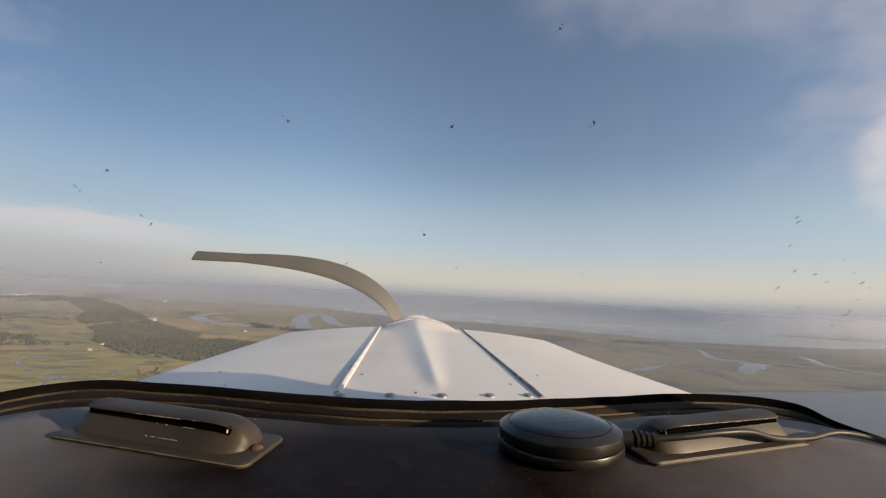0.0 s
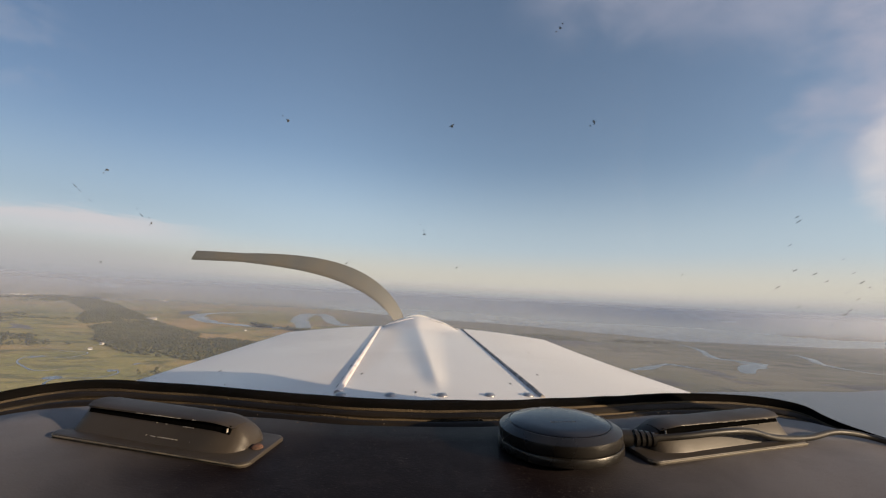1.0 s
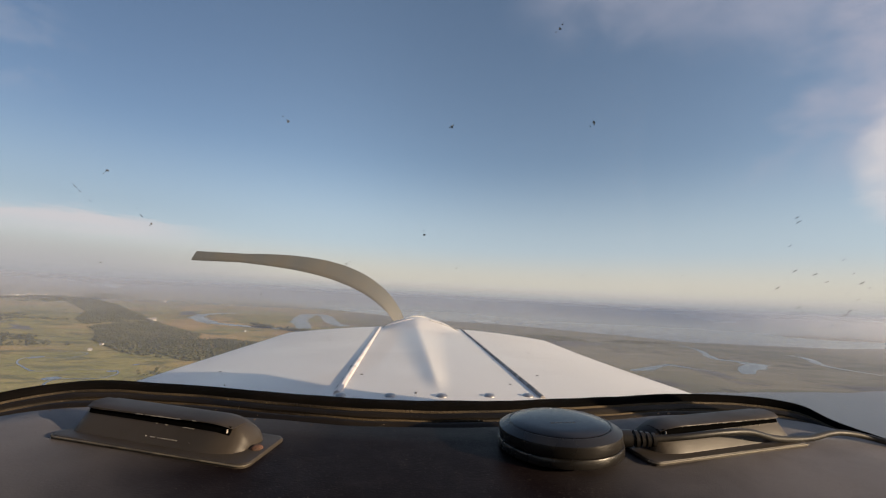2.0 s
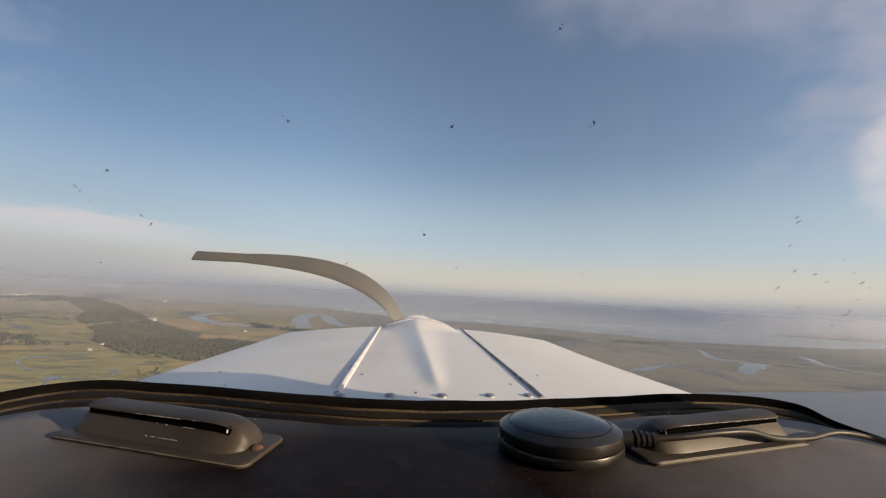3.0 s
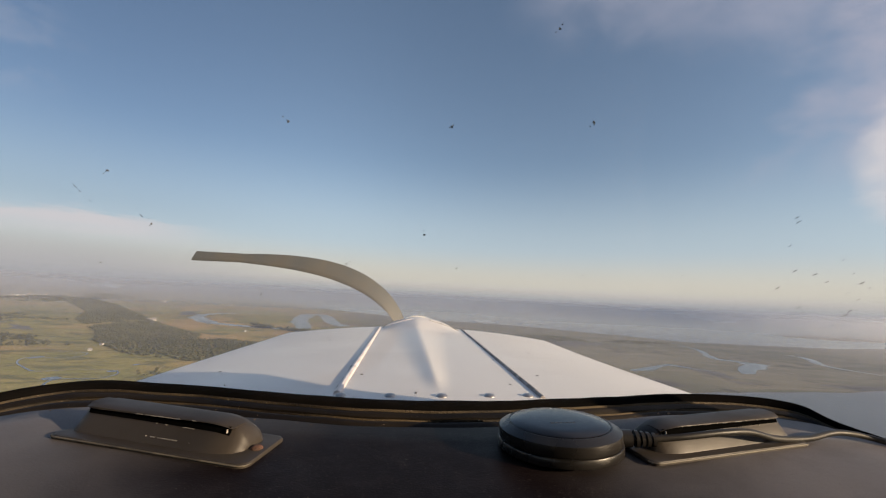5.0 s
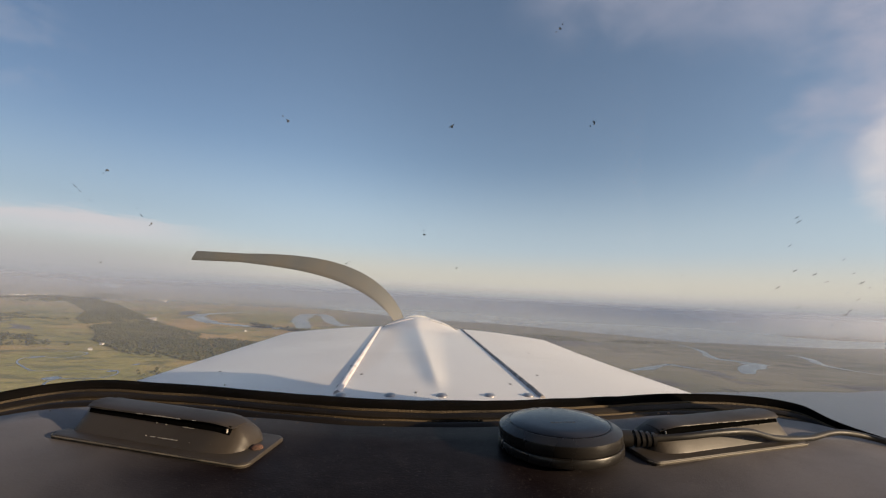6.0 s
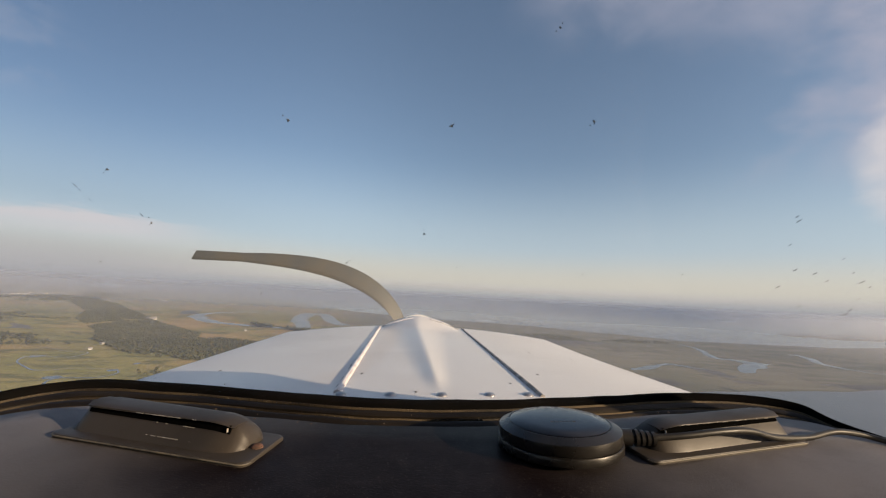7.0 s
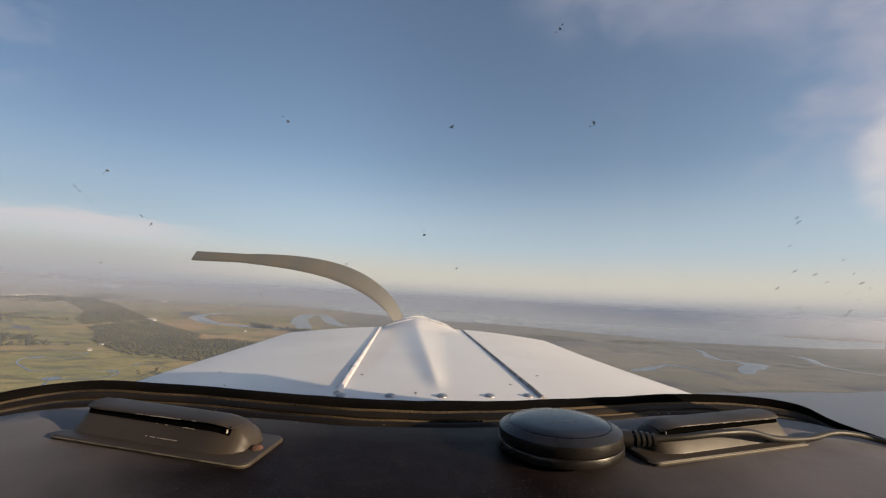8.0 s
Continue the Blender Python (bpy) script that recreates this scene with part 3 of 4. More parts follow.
ROWS = (((-2217, 2714), 14, 3.0), ((-2059, 2663), 10, 3.0), ((-1454, 2513), 5, 2.0), ((-1069, 2472), 4, 2.0), ((-771, 1249), 3, 1.0), ((-2047, 2395), 5, 3.0))
rng = random.Random(17)
for (hx, hy), count, spread in ROWS:
    for _ in range(count):
        w = rng.uniform(8, 15)
        house_at(hx + rng.gauss(0, 32) * spread * 0.9, hy + rng.gauss(0, 22) * spread * 0.8, rng.uniform(-40, 40), w, w * rng.uniform(0.55, 0.75), rng.choice((3.2, 5.6)), "small white house with a grey gabled roof")
for hx, hy in ((-521, 757), (-496, 699), (-415, 1081), (-287, 845), (-1014, 1580)):
    house_at(hx, hy, rng.uniform(-30, 30), 4.6, 3.6, 2.3, "lone small white shed beside the dark wood")


# ---- the aircraft ----
aircraft = thing("light_aircraft", AIR, "white light aircraft with black glareshield, banking gently in flight", "aircraft")
MID = 0.036                                        # its centre line


def cowl_section(y):
    """One cross-section of the cowling at y: flat top, round shoulders, upright sides."""
    f = (y - 0.36) / (1.46 - 0.36)
    half = 0.430 + 0.096 * f
    top = -0.1205 - 0.0526 * f
    r = 0.022 + 0.076 * f
    out = []
    for k in range(33):
        u = -1 + k / 16
        out.append((MID + u * (half - r), y, top - 0.031 * u * u))
    turn = [(MID + half - r + r * math.sin(a), y, top - 0.031 - r + r * math.cos(a)) for a in (math.pi / 2 * k / 8 for k in range(1, 9))]
    turn.append((MID + half, y, top - 0.30))
    row = [(2 * MID - a, b, c) for a, b, c in turn[::-1]] + out + turn
    slim = 1 - 0.035 * math.sin(math.pi * max(0, min(1, f)))      # one shoulder is a little fuller
    return [(MID + (a - MID) * (slim if a > MID else 1), b, c) for a, b, c in row]


def cowl_top(x, y):
    """Height of the cowling's skin."""
    pts = cowl_section(y)
    for a, b in zip(pts, pts[1:]):
        if a[0] <= x <= b[0]:
            return a[2] + (b[2] - a[2]) * (x - a[0]) / (b[0] - a[0] + 1e-9)
    return pts[len(pts) // 2][2]


def bulge(x, y):
    """Height of the ridge that rises from a point towards the spinner, over the flat of the cowling."""
    f = (y - 0.452) / 1.048
    if f < 0:
        return 0.0
    g = min(1, max(0, (f - 0.72) / 0.25))
    off = x - 0.0358 + 0.0150 * f
    swell = 0.030 * g * g * (3 - 2 * g) * max(0, 1 - abs((x - 0.034) / 0.125) ** 2.4)
    fade = 1 - 0.75 * min(1, max(0, (f - 0.78) / 0.2))
    soft = 0.003 + 0.012 * f
    u = min(1, (math.sqrt(off * off + soft * soft) - soft) / (0.014 + 0.088 * f))
    return swell + min(1, f * 14) * (0.0026 + 0.0100 * f * fade) * (1 - u) ** 2


def build_cowling():
    """The top skin, its ridge pressed into it; the nose rolls over and down behind the propeller."""
    def skin(y):
        flat = cowl_section(y)
        x0, x1 = flat[9][0], flat[-10][0]
        row = []
        for k in range(161):
            t = -1 + k / 80
            x = MID + abs(t) ** 1.5 * (x1 - MID if t > 0 else x0 - MID)
            row.append((x, y, cowl_top(x, y) + bulge(x, y)))
        return flat[:9] + row + flat[-9:]
    ys = [0.34 + 1.12 * k / 64 for k in range(65)]
    rings = [skin(y) for y in ys]
    for k in range(1, 9):
        a = k / 8 * math.pi / 2
        rings.append([(MID + (x - MID) * (1 - 0.10 * math.sin(a) ** 2), 1.46 + 0.05 * math.sin(a), z - 0.07 * (1 - math.cos(a))) for x, _, z in rings[64]])
    return part("engine_cowling", thicken(loft(rings, closed=False), -0.002), white_paint, aircraft, "white painted engine cowling with riveted panels and a raised ridge")


cowling = build_cowling()


def hinge(x0, x1, y0, y1, mat, label, radius=0.0034):
    """A piano hinge along the cowling: a rod of many knuckles on a thin leaf."""
    n = 92
    path = []
    for k in range(n + 1):
        f = k / n
        x, y = x0 + (x1 - x0) * f, y0 + (y1 - y0) * f
        path.append(Vector((x, y, cowl_top(x, y) + 0.0018)))
    rod = part("hinge", tube(path, radius, 8, lambda f: 1.0 if int(f * n + 0.5) % 2 else 0.92), mat, cowling, label)
    leafs = loft([[(p.x - 0.007, p.y, p.z - 0.0025), (p.x + 0.007, p.y, p.z - 0.0025), (p.x + 0.007, p.y, p.z - 0.0012), (p.x - 0.007, p.y, p.z - 0.0012)] for p in path])
    part("hinge_leaf", leafs, white_paint, rod, smooth=False)
    part("seam", tube([p + Vector((-radius - 0.0008, 0, -0.001 + 0.0004 * noise.noise(p * 60))) for p in path], 0.0011, 6), dark_seam, rod, "dirty dark seam beside the hinge")
    return rod


hinge(-0.073, -0.101, 0.445, 1.44, worn_white, "bright worn metal piano hinge", 0.0044)
hinge(0.149, 0.184, 0.445, 1.44, dark_seam, "grey dirty piano hinge")


def dome(r, h, sides=14):
    return lathe([(r, 0), (r * 0.96, h * 0.45), (r * 0.7, h * 0.85), (r * 0.25, h), (0.0005, h)], sides)


screw_mesh = None
for x, y in ((-0.068, 0.437), (-0.017, 0.434), (0.037, 0.435), (0.089, 0.442), (0.134, 0.452), (-0.085, 1.40), (-0.028, 1.41), (0.07, 1.41), (0.105, 1.40), (0.160, 1.40)):
    m = Matrix.Translation((x, y, cowl_top(x, y) + bulge(x, y) + 0.0005))
    if screw_mesh is None:
        screw_mesh = mesh_of("screw", dome(0.0068, 0.0042), bare_metal)
    ob = new("screw", screw_mesh)
    ob.parent, ob.matrix_basis = cowling, m
front = [Vector((MID + x, 1.395, cowl_top(MID + x, 1.395) + bulge(MID + x, 1.395) + 0.0015)) for x in (-0.13 + 0.26 * k / 20 for k in range(21))]
part("joint_strip", tube(front[1:9], 0.0030, 6), worn_white, cowling, "chipped white joint strip")
part("joint_strip", tube(front[13:], 0.0022, 6), worn_edge, cowling)

CHIPS = ((-0.214, 1.109), (-0.193, 1.028), (-0.06, 0.554), (-0.276, 0.635), (0.261, 0.88), (0.129, 0.511), (0.15, 0.721), (0.189, 0.592), (0.01, 0.448), (0.346, 0.856), (-0.084, 0.623))
for k, (x, y) in enumerate(CHIPS):
    part("paint_chip", dome(0.0012 + 0.0022 * y, 0.0008, 9), chip_dark, cowling, "small dark chip in the white paint" if k == 0 else "", Matrix.Translation((x, y, cowl_top(x, y) + bulge(x, y) + 0.0019)) @ Matrix.Diagonal((0.6 + 0.08 * (k % 4), 1.6, 1, 1)))

# propeller, at rest
HUB = Vector((0.030, 1.62, -0.262))
propeller = part("propeller", lathe([(0.01, -0.06), (0.06, -0.06), (0.065, -0.02), (0.065, 0.05), (0.01, 0.06)], 28), bare_metal, aircraft, "two-bladed grey propeller at rest",
                 Matrix.Translation(HUB) @ pose(0, 0, 0, 90, 0, 0))


def blade(turn, label):
    """A twisted blade that sweeps back a little towards its square tip."""
    rings = []
    for k in range(31):
        f = k / 30
        r = 0.05 + 0.87 * f
        chord = 0.040 + 0.050 * math.sin(math.pi * min(1, f * 1.25) ** 0.8) ** 0.8 * (1 - 0.45 * f)
        thick = 0.034 * (1 - f) ** 1.3 + 0.008
        twist = radians(58 - 42 * f ** 0.7)
        bend = 0.15 * math.sin(math.pi * f ** 0.65)
        ring = []
        for i in range(14):
            a = 2 * math.pi * i / 14
            u, v = math.cos(a) * chord / 2, math.sin(a) * thick / 2 * (1 - 0.35 * math.cos(a))
            ring.append((-r, u * math.sin(twist) * 0.6 + v * math.cos(twist), bend + u * math.cos(twist) + v * math.sin(twist)))
        rings.append(ring)
    part("blade", loft(rings), blade_paint, propeller, label, pose(0, 0, 0, -90, 0, 0) @ pose(0, 0, 0, 0, turn, 0))


blade(20, "grey swept propeller blade")
blade(200, "")
part("spinner", lathe([(0.112, 0.0), (0.112, 0.03), (0.106, 0.10), (0.086, 0.19), (0.050, 0.26), (0.01, 0.285)], 40), white_paint, propeller, "white spinner", pose(0, 0, 0, 180, 0, 0) @ Matrix.Translation((0, 0, 0.04)))

# ---- glareshield, seal, windscreen ----
DECK = -0.089


def deck_z(x, y):
    """The glareshield's crown: level in the middle, falling away at its ends."""
    z = DECK - 1.0 * max(0, x - 0.235) ** 2 - 1.3 * max(0, -0.20 - x) ** 2
    return z - 0.10 * max(0, 0.10 - y) ** 2


EDGE = smooth_path([(-0.44, -0.08, 0), (-0.36, 0.10, 0), (-0.285, 0.215, 0), (-0.225, 0.272, 0), (-0.165, 0.279, 0), (-0.09, 0.263, 0), (-0.02, 0.251, 0), (0.045, 0.252, 0), (0.12, 0.266, 0), (0.20, 0.284, 0), (0.270, 0.281, 0), (0.306, 0.262, 0), (0.336, 0.15, 0), (0.42, -0.08, 0)], 8)
LIP = smooth_path([(-0.47, -0.08, 0), (-0.39, 0.12, 0), (-0.315, 0.245, 0), (-0.256, 0.331, 0), (-0.17, 0.329, 0), (-0.08, 0.310, 0), (0.0, 0.299, 0), (0.08, 0.305, 0), (0.17, 0.321, 0), (0.245, 0.334, 0), (0.313, 0.316, 0), (0.313, 0.268, 0), (0.340, 0.15, 0), (0.424, -0.08, 0)], 8)


def build_deck():
    rings = []
    for p in EDGE:
        row = []
        for k in range(25):
            f = k / 24
            x, y = p.x * (0.25 + 0.75 * f) + 0.02 * (1 - f), -0.30 + (p.y + 0.30) * f
            row.append((x, y, deck_z(x, y) + 0.0008 * noise.noise(Vector((x, y, 0)) * 22)))
        x, y = p.x, p.y
        row.append((x, y + 0.003, deck_z(x, y) - 0.0015))
        row.append((x, y + 0.004, deck_z(x, y) - 0.008))
        row.append((x, y + 0.003, deck_z(x, y) - 0.030))
        rings.append(row)
    return loft(rings, closed=False)


deck = part("glareshield", build_deck(), dash_black, aircraft, "dust-specked black grained glareshield top, light painted into its ends")


def rail(name, f0, f1, h0, h1, crest, mat, parent, label="", lines=9, skirt=0.03):
    """A rounded strip between the glareshield's edge (0) and the windscreen's foot (1)."""
    rings = []
    for a, b in zip(EDGE, LIP):
        row = []
        for k in range(lines):
            t = k / (lines - 1)
            f = f0 + (f1 - f0) * t
            p = a.lerp(b, f)
            z = deck_z(a.x, a.y) + h0 + (h1 - h0) * t + crest * math.sin(math.pi * t) + 0.0006 * noise.noise(Vector((p.x * 40, p.y * 40, f * 9)))
            row.append((p.x, p.y, z))
        rings.append([(row[0][0], row[0][1], row[0][2] - skirt), *row, (row[-1][0], row[-1][1], row[-1][2] - skirt)])
    return part(name, loft(rings, closed=False), mat, parent, label)


rail("trough", 0.02, 1.0, -0.0115, -0.0075, -0.002, rubber, deck, "black trough behind the glareshield", 7)
rail("edge_bead", -0.012, 0.018, -0.0010, -0.0014, 0.0010, tan_edge, deck, "tan dusty bead along the glareshield edge", 5, 0.001)
rail("retainer", 0.13, 0.22, -0.0088, -0.0080, 0.0006, dusty_strip, deck, "", 6, 0.003)
rail("retainer", 0.40, 0.52, -0.0070, -0.0052, 0.0012, dusty_strip, deck, "brown dusty windscreen retainer strip", 6, 0.003)
# thin tan edge rails carry the strips' highlights in their colour
rail("retainer", 0.517, 0.530, -0.0046, -0.0046, 0.0006, tan_edge, deck, "", 4, 0.002)
rail("retainer", 0.66, 0.78, -0.0052, -0.0034, 0.0010, dusty_strip, deck, "", 6, 0.003)
rail("retainer", 0.770, 0.793, -0.0026, -0.0026, 0.0008, tan_edge, deck, "pale dusty edge of the retainer strip, highlight painted in", 4, 0.002)
seal = rail("windscreen_seal", 0.84, 1.0, -0.0016, 0.0005, 0.0030, rubber, aircraft, "black rubber windscreen seal", 9, 0.012)


def screen_point(i, s):
    """A point of the windscreen: from its foot (s = 0) back and up to the roof (s = 1)."""
    p = LIP[i]
    foot = Vector((p.x, p.y - 0.004, deck_z(EDGE[i].x, EDGE[i].y) + 0.001))
    head = Vector((p.x * 0.92, p.y * 0.25 - 0.08, 0.31 - 0.25 * p.x * p.x))
    q = foot.lerp(head, s)
    return q + Vector((0, 0.035, 0.035)) * math.sin(math.pi * s)


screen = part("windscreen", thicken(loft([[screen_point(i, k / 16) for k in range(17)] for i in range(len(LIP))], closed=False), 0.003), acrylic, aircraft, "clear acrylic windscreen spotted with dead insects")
screen.visible_shadow = False


# ---- defroster vents on the glareshield ----
def build_vent(name, m, length, mirror, label):
    """A low hooded outlet: flange, sloping front, dark slot and an overhanging lid."""
    def put(bm):
        for v in bm.verts:
            if mirror:
                v.co.x = length - v.co.x
        return bm
    # flange: a thin plate whose ends are cut aslant and rounded
    rim = []
    for cx, cy, a0 in ((length - 0.006, 0.006, -90), (length - 0.009, 0.033, 0), (0.012, 0.033, 90), (0.004, 0.004, 180)):
        for k in range(7):
            a = radians(a0 + 15 * k)
            rim.append((cx + 0.0045 * math.cos(a), cy + 0.0045 * math.sin(a)))
    mx, my = length / 2, 0.019
    grow = lambda f, z: [(mx + (x - mx) * (1 + 2 * f / length), my + (y - my) * (1 + 2 * f / 0.038), z) for x, y in rim]
    vent = part(name, put(loft([grow(0, 0), grow(0, 0.0010), grow(-0.0006, 0.0018), grow(-0.0016, 0.0020)])), vent_plastic, aircraft, label, m)
    near = [p for p in rim if p[1] < 0.012]
    near = [Vector((x, y - 0.0002, 0.0012)) for x, y in sorted(near)]
    part("worn_edge", put(tube(near, 0.0004, 6)), flange_wear, vent, "pale worn edge of the flange")
    def squeeze(x):
        """How much the hood keeps of its height and depth near its rounded ends."""
        e0, e1 = (x - 0.0030) / 0.007, (length - 0.0120 - x) / 0.020
        big = min(1.0, math.sqrt(max(0.0, 1 - (1 - min(1, e0)) ** 2)) * 0.45 + 0.55, math.sqrt(max(0.0, 1 - (1 - min(1, e1)) ** 2)) * 0.75 + 0.25)
        return big, 0.35 + 0.65 * big
    # hood: one moulded body with rounded ends
    outline = [(0.0060, 0.0012), (0.0066, 0.0026), (0.0118, 0.0090), (0.0128, 0.0102), (0.0140, 0.0126), (0.0158, 0.0140), (0.0205, 0.0147), (0.0270, 0.0138), (0.0320, 0.0095), (0.0352, 0.0030), (0.0358, 0.0012)]
    rings = []
    for k in range(33):
        f = k / 32
        x = 0.0030 + (length - 0.0150) * f
        big, wide = squeeze(x)
        rings.append([(x, 0.021 + (y - 0.021) * wide, 0.0012 + (z - 0.0012) * big) for y, z in outline])
    body = part("hood", put(loft(rings)), vent_plastic, vent, "moulded brown-black hood of the vent")
    # slot: a black solid for the gap's shade, taller towards one end
    rings = []
    for k in range(13):
        f = k / 12
        x = 0.0085 + (length - 0.0285) * f
        g = 0.0014 + 0.0024 * f
        big, wide = squeeze(max(x, 0.02))
        rings.append([(x, 0.021 + (y - 0.021) * wide, 0.0012 + (z - 0.0012) * big) for y, z in ((0.0121, 0.0100), (0.0130, 0.0106 + g), (0.0160, 0.0106 + g), (0.0160, 0.0100))])
    part("slot", put(loft(rings)), slot_shade, vent, "black solid that stands for the slot's shade", smooth=False)
    # lid: a thin lip that overhangs the slot
    rings = []
    for k in range(21):
        f = k / 20
        x = 0.0065 + (length - 0.0250) * f
        d = 0.0012 * max(0, (f - 0.92) / 0.08) ** 2
        lift = 0.0002 + 0.0016 * f
        d += 0.0012 * max(0, (0.07 - f) / 0.07) ** 2
        low, slim = 0.0121 + lift, 1 - 0.65 * f
        ring = [(0.0117 + d, low), (0.0113 + d, low + 0.0003), (0.0114 + d, low + 0.0012 * slim - d * 0.5), (0.0124 + d, low + 0.0019 * slim - d * 0.5),
                (0.0150, low + 0.0024 * slim), (0.0200, 0.0150), (0.0240, 0.0145), (0.0190, 0.0130), (0.0140, low + 0.0004)]
        big, wide = squeeze(max(x, 0.02))
        rings.append([(x, 0.021 + (y - 0.021) * wide, 0.0012 + (z - 0.0012) * big) for y, z in ring])
    lid = part("lid", put(loft(rings)), vent_plastic, vent, "thin overhanging lid")
    end = length - 0.0212
    part("chip", put(block(end, end + 0.0006, 0.0120, 0.0130, 0.0098, 0.0118, 0.0002, 1)), worn_edge, body, "pale chipped end of the slot", smooth=False)
    rng = random.Random(len(label))
    for k in range(26):
        x = 0.014 + (length - 0.052) * rng.random() ** (1.0 if mirror else 0.6)
        up = rng.random() < (0.7 if mirror else 0.8)
        w = rng.uniform(0.0004, 0.0012) if k % 3 else rng.uniform(0.003, 0.008)
        h = rng.uniform(0.00012, 0.00034)
        lift = 0.0002 + 0.0016 * (x - 0.0065) / (length - 0.0250)
        if up:
            chip = block(x, x + w, 0.01105, 0.0117, 0.0124 + lift, 0.0124 + lift + h, 0.00005, 1)
        else:
            z = rng.choice((0.0096, 0.0096, 0.0096, 0.0045))
            chip = block(x, x + w, 0.0080 if z < 0.005 else 0.0118, 0.0124, z, z + h, 0.00005, 1)
        part("chip", put(chip), worn_edge, lid if up else body, "pale chipped edge" if k == 0 else "", smooth=False)
    return vent


left_vent = build_vent("defroster_vent", pose(-0.1815, 0.2290, DECK + 0.0002, 0, 0, -18.0), 0.117, False, "dark brown plastic defroster vent with chipped slot")
right_vent = build_vent("defroster_vent", pose(0.1240, 0.1990, DECK + 0.0002, 0, 0, 15.2), 0.119, True, "dark brown plastic defroster vent beneath a cable")
part("screw", dome(0.0030, 0.0017, 12), rust, left_vent, "rusty screw head", Matrix.Translation((0.1085, 0.019, 0.0018)))
part("screw", dome(0.0036, 0.0022, 12), rust, right_vent, "rusty screw head", Matrix.Translation((0.008, 0.033, 0.0018)))

# ---- the antenna ----
PUCK = AIR @ pose(0.0846, 0.2238, DECK + 0.0002) @ Matrix.Diagonal((0.962, 0.962, 0.96, 1))
LEAN = pose(0, 0, 0.0012, -2.2, -1.8, 0)          # the antenna does not lie quite flat
antenna = thing("gps_antenna", PUCK, "round black GPS antenna lying on the glareshield", "antenna")
part("base", lathe([(0.004, 0), (0.0334, 0), (0.0341, 0.0003), (0.0343, 0.0006), (0.0343, 0.0044), (0.0341, 0.0047), (0.0328, 0.0050), (0.0326, 0.0053)], 72), puck_plastic, antenna, "", LEAN)
shell = part("shell", lathe([(0.0320, 0.0048), (0.0336, 0.0052), (0.0338, 0.0055), (0.0336, 0.0102), (0.03355, 0.0105), (0.0333, 0.01065), (0.0330, 0.0108), (0.0288, 0.0128), (0.0285, 0.01292), (0.0282, 0.0129), (0.0278, 0.0126), (0.004, 0.0124)], 72), puck_plastic, antenna, "bevelled black plastic shell", LEAN)
part("cap", lathe([(0.0273, 0.0122), (0.0275, 0.0130), (0.0268, 0.01345), (0.0190, 0.0143), (0.0090, 0.0147), (0.0004, 0.0148)], 72), puck_cap, shell, "glossy domed cap")
for k in range(6):
    part("print_mark", block(-0.0072 + 0.0024 * k, -0.0056 + 0.0024 * k, -0.0083, -0.0068, 0.0142, 0.01477, 0.0, 1), faint_print, shell, "faint grey printed mark" if k == 0 else "", smooth=False)
boot = part("strain_relief", tube([Vector((0.0305, -0.0055, 0.0076)), Vector((0.0385, -0.0066, 0.0078)), Vector((0.039, -0.0067, 0.0078)), Vector((0.052, -0.0085, 0.0082))], 0.0047, 14, lambda f: 1.0 if f < 0.5 else 0.55), puck_plastic, antenna, "ribbed rubber cable boot")
for k in range(4):
    part("rib", tube([Vector((0.0405 + 0.0031 * k, -0.0070 - 0.0004 * k, 0.0079)), Vector((0.0422 + 0.0031 * k, -0.0073 - 0.0004 * k, 0.0080))], 0.0045 - 0.0003 * k, 14), puck_plastic, boot)
run = smooth_path([(0.048, -0.0080, 0.0081), (0.068, -0.0100, 0.0104), (0.092, -0.0085, 0.0124), (0.112, -0.004, 0.0112), (0.135, 0.003, 0.0052), (0.165, 0.012, 0.0022), (0.20, 0.022, 0.0024), (0.235, 0.016, -0.004), (0.29, -0.03, -0.018), (0.36, -0.10, -0.045)], 10)
part("cable", tube(run, 0.0019, 10), cable_rubber, antenna, "thin black cable running off across the glareshield")


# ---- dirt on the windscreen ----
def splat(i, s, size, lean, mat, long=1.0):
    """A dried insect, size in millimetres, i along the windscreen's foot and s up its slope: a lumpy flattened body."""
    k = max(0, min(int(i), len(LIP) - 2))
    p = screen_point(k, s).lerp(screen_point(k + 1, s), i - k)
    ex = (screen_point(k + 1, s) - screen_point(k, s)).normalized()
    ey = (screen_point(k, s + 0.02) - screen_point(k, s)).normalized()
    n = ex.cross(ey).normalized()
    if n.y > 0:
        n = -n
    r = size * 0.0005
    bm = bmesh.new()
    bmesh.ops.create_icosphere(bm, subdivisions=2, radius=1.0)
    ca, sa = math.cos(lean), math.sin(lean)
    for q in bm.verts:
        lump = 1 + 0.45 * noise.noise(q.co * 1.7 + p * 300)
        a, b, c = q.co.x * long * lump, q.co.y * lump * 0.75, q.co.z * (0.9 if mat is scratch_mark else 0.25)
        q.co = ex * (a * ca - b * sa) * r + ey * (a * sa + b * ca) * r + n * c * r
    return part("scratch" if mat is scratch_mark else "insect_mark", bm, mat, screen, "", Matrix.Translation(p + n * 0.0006))


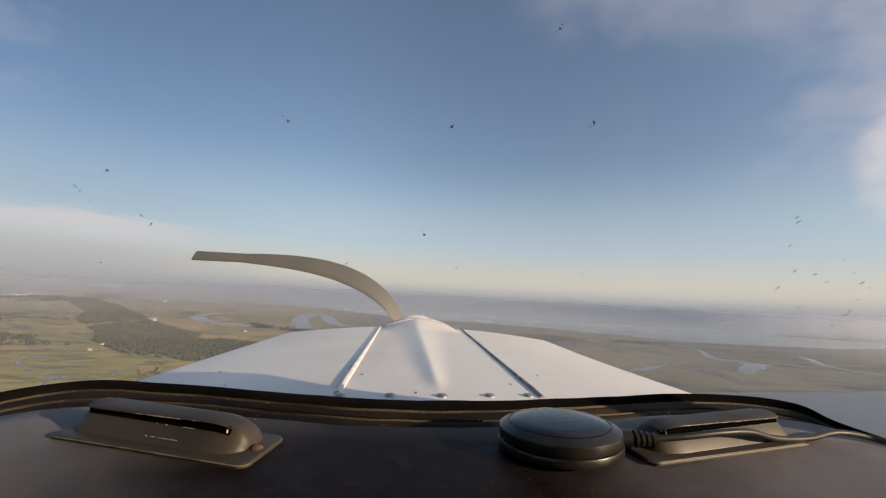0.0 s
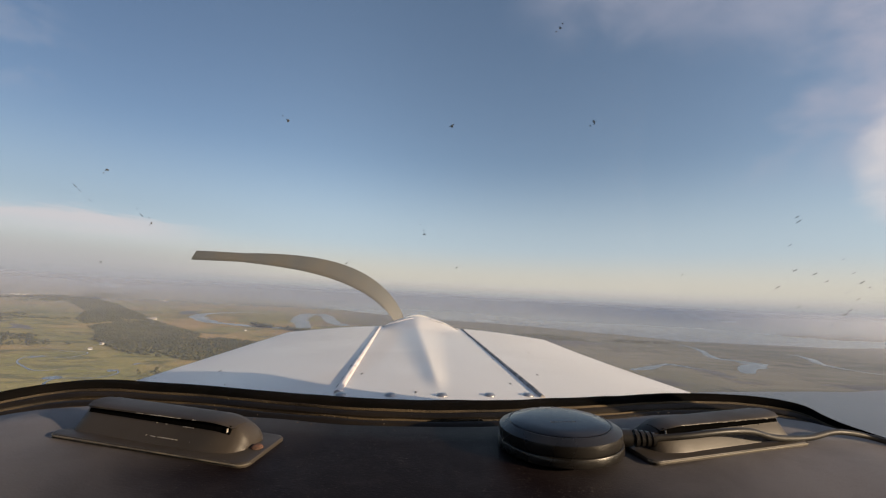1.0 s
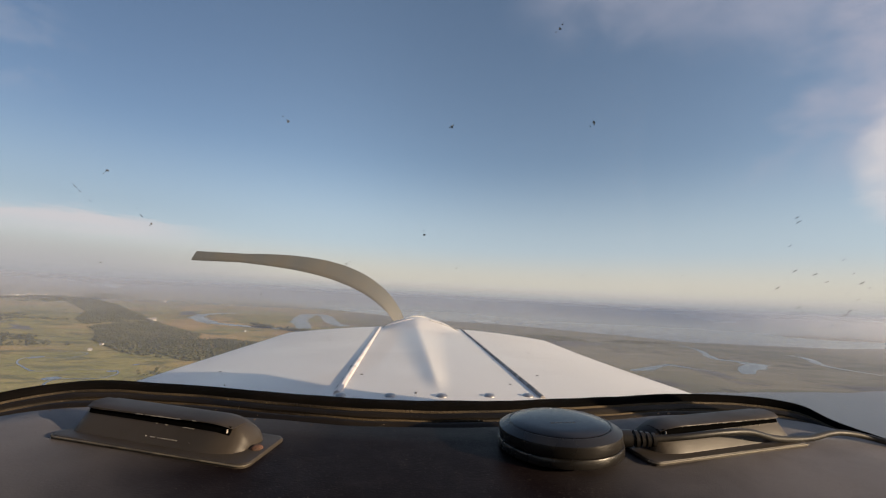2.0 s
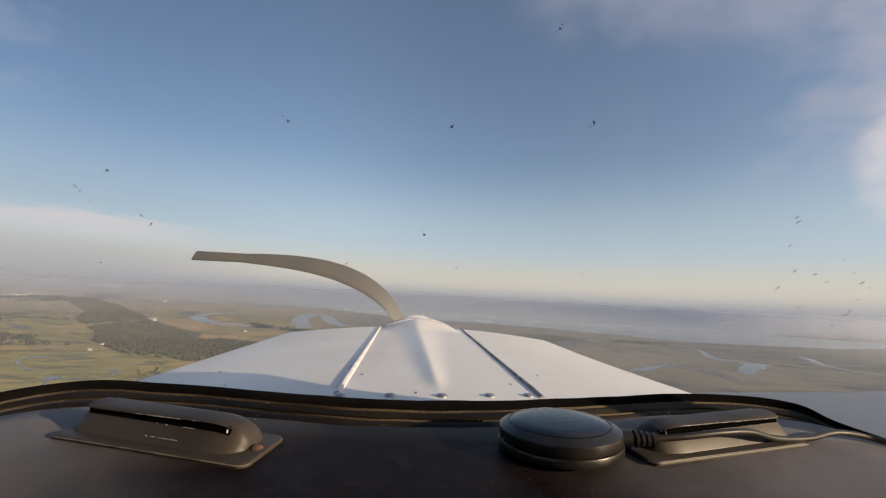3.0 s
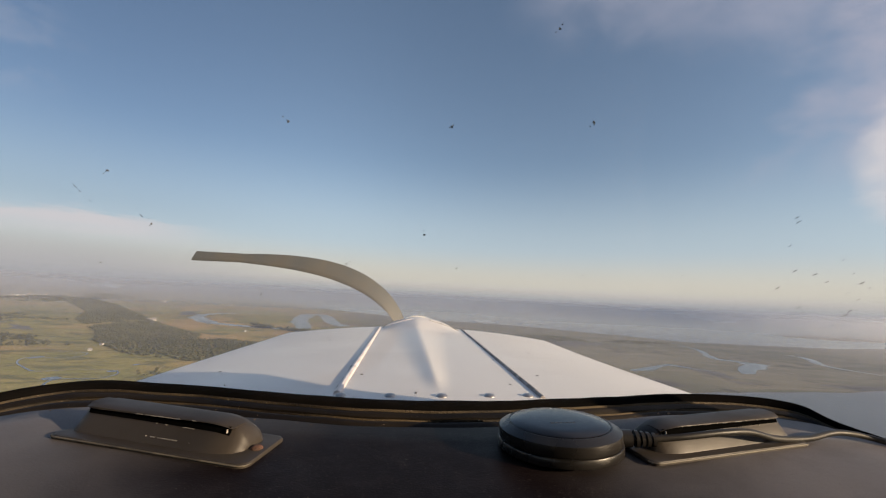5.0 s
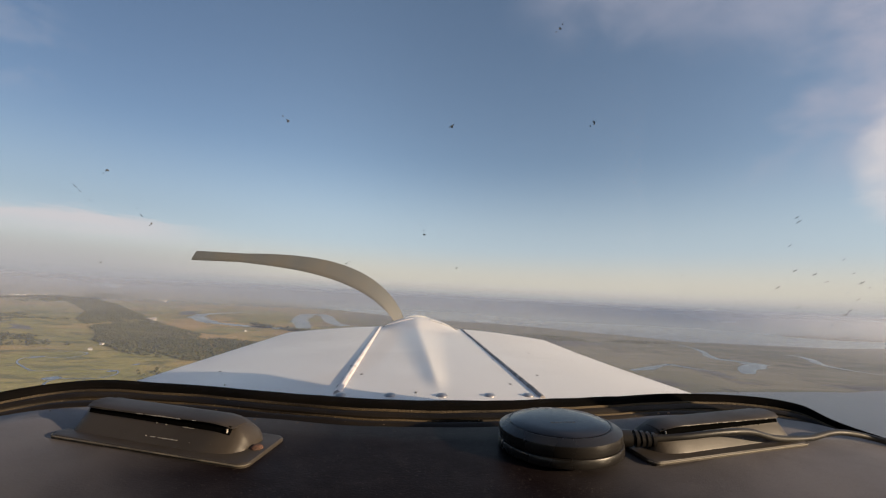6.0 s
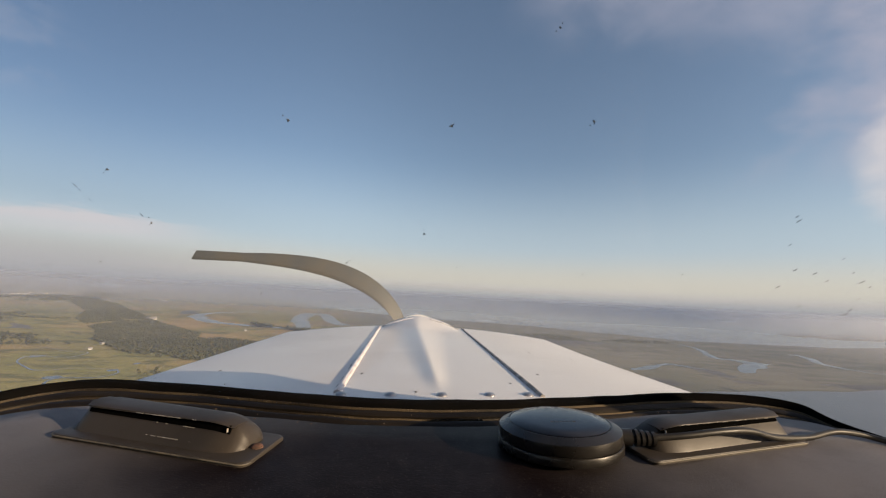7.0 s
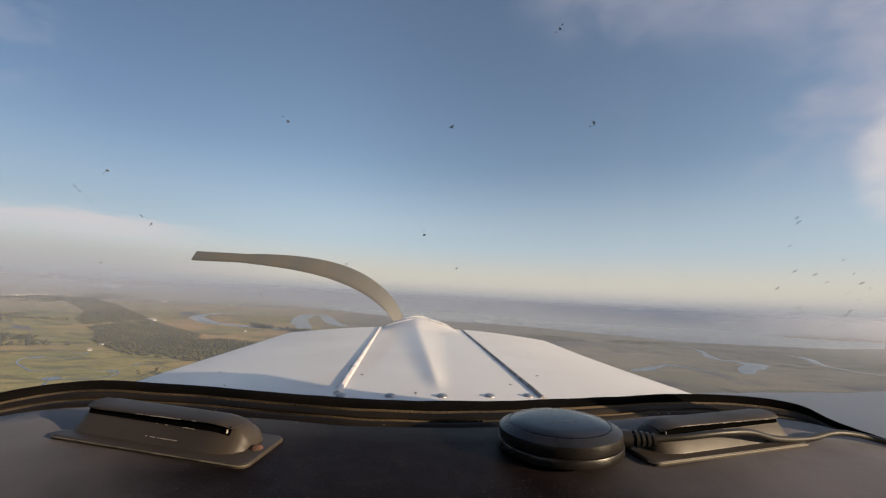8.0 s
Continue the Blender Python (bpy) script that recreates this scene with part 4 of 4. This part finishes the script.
rng = random.Random(4)
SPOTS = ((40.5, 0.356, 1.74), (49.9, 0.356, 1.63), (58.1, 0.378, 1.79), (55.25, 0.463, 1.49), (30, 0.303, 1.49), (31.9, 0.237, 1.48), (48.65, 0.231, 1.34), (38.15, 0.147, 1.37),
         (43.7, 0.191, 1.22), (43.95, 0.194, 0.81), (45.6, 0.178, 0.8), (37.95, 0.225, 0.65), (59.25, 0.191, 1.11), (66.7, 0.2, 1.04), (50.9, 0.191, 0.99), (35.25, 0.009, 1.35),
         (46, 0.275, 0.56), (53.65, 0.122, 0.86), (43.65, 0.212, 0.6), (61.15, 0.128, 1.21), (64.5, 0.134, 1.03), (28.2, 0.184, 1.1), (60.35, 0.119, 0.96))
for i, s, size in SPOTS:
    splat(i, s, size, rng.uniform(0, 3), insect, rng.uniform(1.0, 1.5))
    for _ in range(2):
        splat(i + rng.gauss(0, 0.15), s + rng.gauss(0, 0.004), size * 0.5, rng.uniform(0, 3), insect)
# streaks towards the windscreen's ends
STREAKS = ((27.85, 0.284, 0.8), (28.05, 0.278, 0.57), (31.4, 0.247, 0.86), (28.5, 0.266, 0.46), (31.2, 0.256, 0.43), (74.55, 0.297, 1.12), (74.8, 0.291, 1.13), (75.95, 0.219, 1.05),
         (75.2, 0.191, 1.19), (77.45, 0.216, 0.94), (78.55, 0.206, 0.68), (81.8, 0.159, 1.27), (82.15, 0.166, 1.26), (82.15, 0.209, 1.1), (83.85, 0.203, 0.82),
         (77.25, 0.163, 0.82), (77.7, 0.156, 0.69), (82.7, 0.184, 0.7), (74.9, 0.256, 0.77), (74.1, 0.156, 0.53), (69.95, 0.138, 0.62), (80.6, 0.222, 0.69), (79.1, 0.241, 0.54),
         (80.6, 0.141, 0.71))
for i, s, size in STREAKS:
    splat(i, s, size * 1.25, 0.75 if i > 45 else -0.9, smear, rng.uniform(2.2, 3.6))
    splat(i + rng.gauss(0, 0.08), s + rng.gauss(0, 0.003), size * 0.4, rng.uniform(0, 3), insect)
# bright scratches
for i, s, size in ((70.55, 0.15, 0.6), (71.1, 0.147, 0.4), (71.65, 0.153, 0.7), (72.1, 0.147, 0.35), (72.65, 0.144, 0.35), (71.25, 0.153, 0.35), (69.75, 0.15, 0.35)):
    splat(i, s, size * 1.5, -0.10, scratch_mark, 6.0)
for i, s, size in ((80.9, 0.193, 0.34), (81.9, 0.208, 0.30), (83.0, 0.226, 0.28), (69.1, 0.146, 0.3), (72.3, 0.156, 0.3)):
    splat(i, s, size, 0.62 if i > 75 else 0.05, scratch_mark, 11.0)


# ---- crumbs along the glareshield's edge ----
def build_crumbs():
    rng = np.random.RandomState(9)
    unit = bmesh.new()
    bmesh.ops.create_icosphere(unit, subdivisions=1, radius=1.0)
    base = np.array([v.co[:] for v in unit.verts])
    tri = np.array([[v.index for v in f.verts] for f in unit.faces])
    unit.free()
    verts, faces = [], []
    for k in range(120):
        if k < 45:
            x = rng.normal(0.185, 0.012)
            f = rng.uniform(0.25, 0.5)
        else:
            x = rng.uniform(-0.26, 0.30)
            f = rng.choice([-0.06, 0.05, 0.2, 0.35, 0.45]) + rng.normal(0, 0.03)
        i = min(range(len(EDGE)), key=lambda n: abs(EDGE[n].x - x) + (9 if EDGE[n].y < 0.2 else 0))
        p = EDGE[i].lerp(LIP[i], f)
        r = rng.uniform(0.0002, 0.0006) * (1.3 if k < 45 else 0.8)
        z = deck_z(p.x, p.y) if f < 0 else deck_z(EDGE[i].x, EDGE[i].y) - 0.0118 + 0.004 * f if abs(f - 0.35) > 0.03 else deck_z(EDGE[i].x, EDGE[i].y) - 0.0044
        faces.append(tri + 12 * k)
        verts.append(base * (1 + rng.uniform(-0.35, 0.35, (12, 1))) * r * [1.3, 1, 0.7] + [p.x, p.y, z + r * 0.4])
    me = bpy.data.meshes.new("crumbs")
    me.from_pydata(np.concatenate(verts).tolist(), [], np.concatenate(faces).tolist())
    me.materials.append(crumb_tan)
    ob = new("crumbs", me)
    ob.matrix_basis = AIR
    tagged(ob, "tan crumbs of dry sealant along the glareshield edge", "crumbs", kind="stuff")


build_crumbs()


# ---- the cabin behind, unseen, added for the shade it casts ----
part("cabin_roof", block(-0.60, 0.60, -1.60, -0.04, 0.31, 0.35, 0.01), cabin_cloth, aircraft, "grey cloth cabin roof lining")
part("rear_bulkhead", block(-0.60, 0.60, -1.64, -1.60, -0.80, 0.35, 0.005), cabin_cloth, aircraft)
for s in (-1, 1):
    part("side_panel", block(s * 0.56 - 0.02, s * 0.56 + 0.02, -1.60, 0.02, -0.80, -0.13, 0.005), cabin_cloth, aircraft)
    # the right pillar is widened, out of view, to shade the glareshield
    part("door_pillar", block(s * 0.56 - 0.015, s * 0.56 + 0.015, -0.75, -0.68 if s < 0 else -0.222, -0.14, 0.32, 0.005), cabin_cloth, aircraft)
    part("door_pillar", tube([Vector((s * 0.41, 0.235, -0.14)), Vector((s * 0.43, 0.165, 0.05)), Vector((s * 0.47, -0.05, 0.32))], 0.024, 10), cabin_cloth, aircraft)
# unseen plate, outlined so that its shadow falls on the near cowling
corner = [(0.095, 0.036), (0.14, 0.014), (0.187, 0.008), (0.189, 0.028), (0.205, 0.047), (0.24, 0.066), (0.25, 0.10), (0.12, 0.20), (-0.02, 0.29), (-0.04, 0.22), (0.03, 0.10)]
part("shade_plate", loft([[(x, a, b) for a, b in corner] for x in (0.424, 0.440)]), cabin_cloth, aircraft, "unseen cloth-covered plate that shades the cowling", smooth=False)
part("instrument_panel", block(-0.45, 0.45, -0.31, -0.29, -0.55, -0.11, 0.004), dash_black, aircraft)
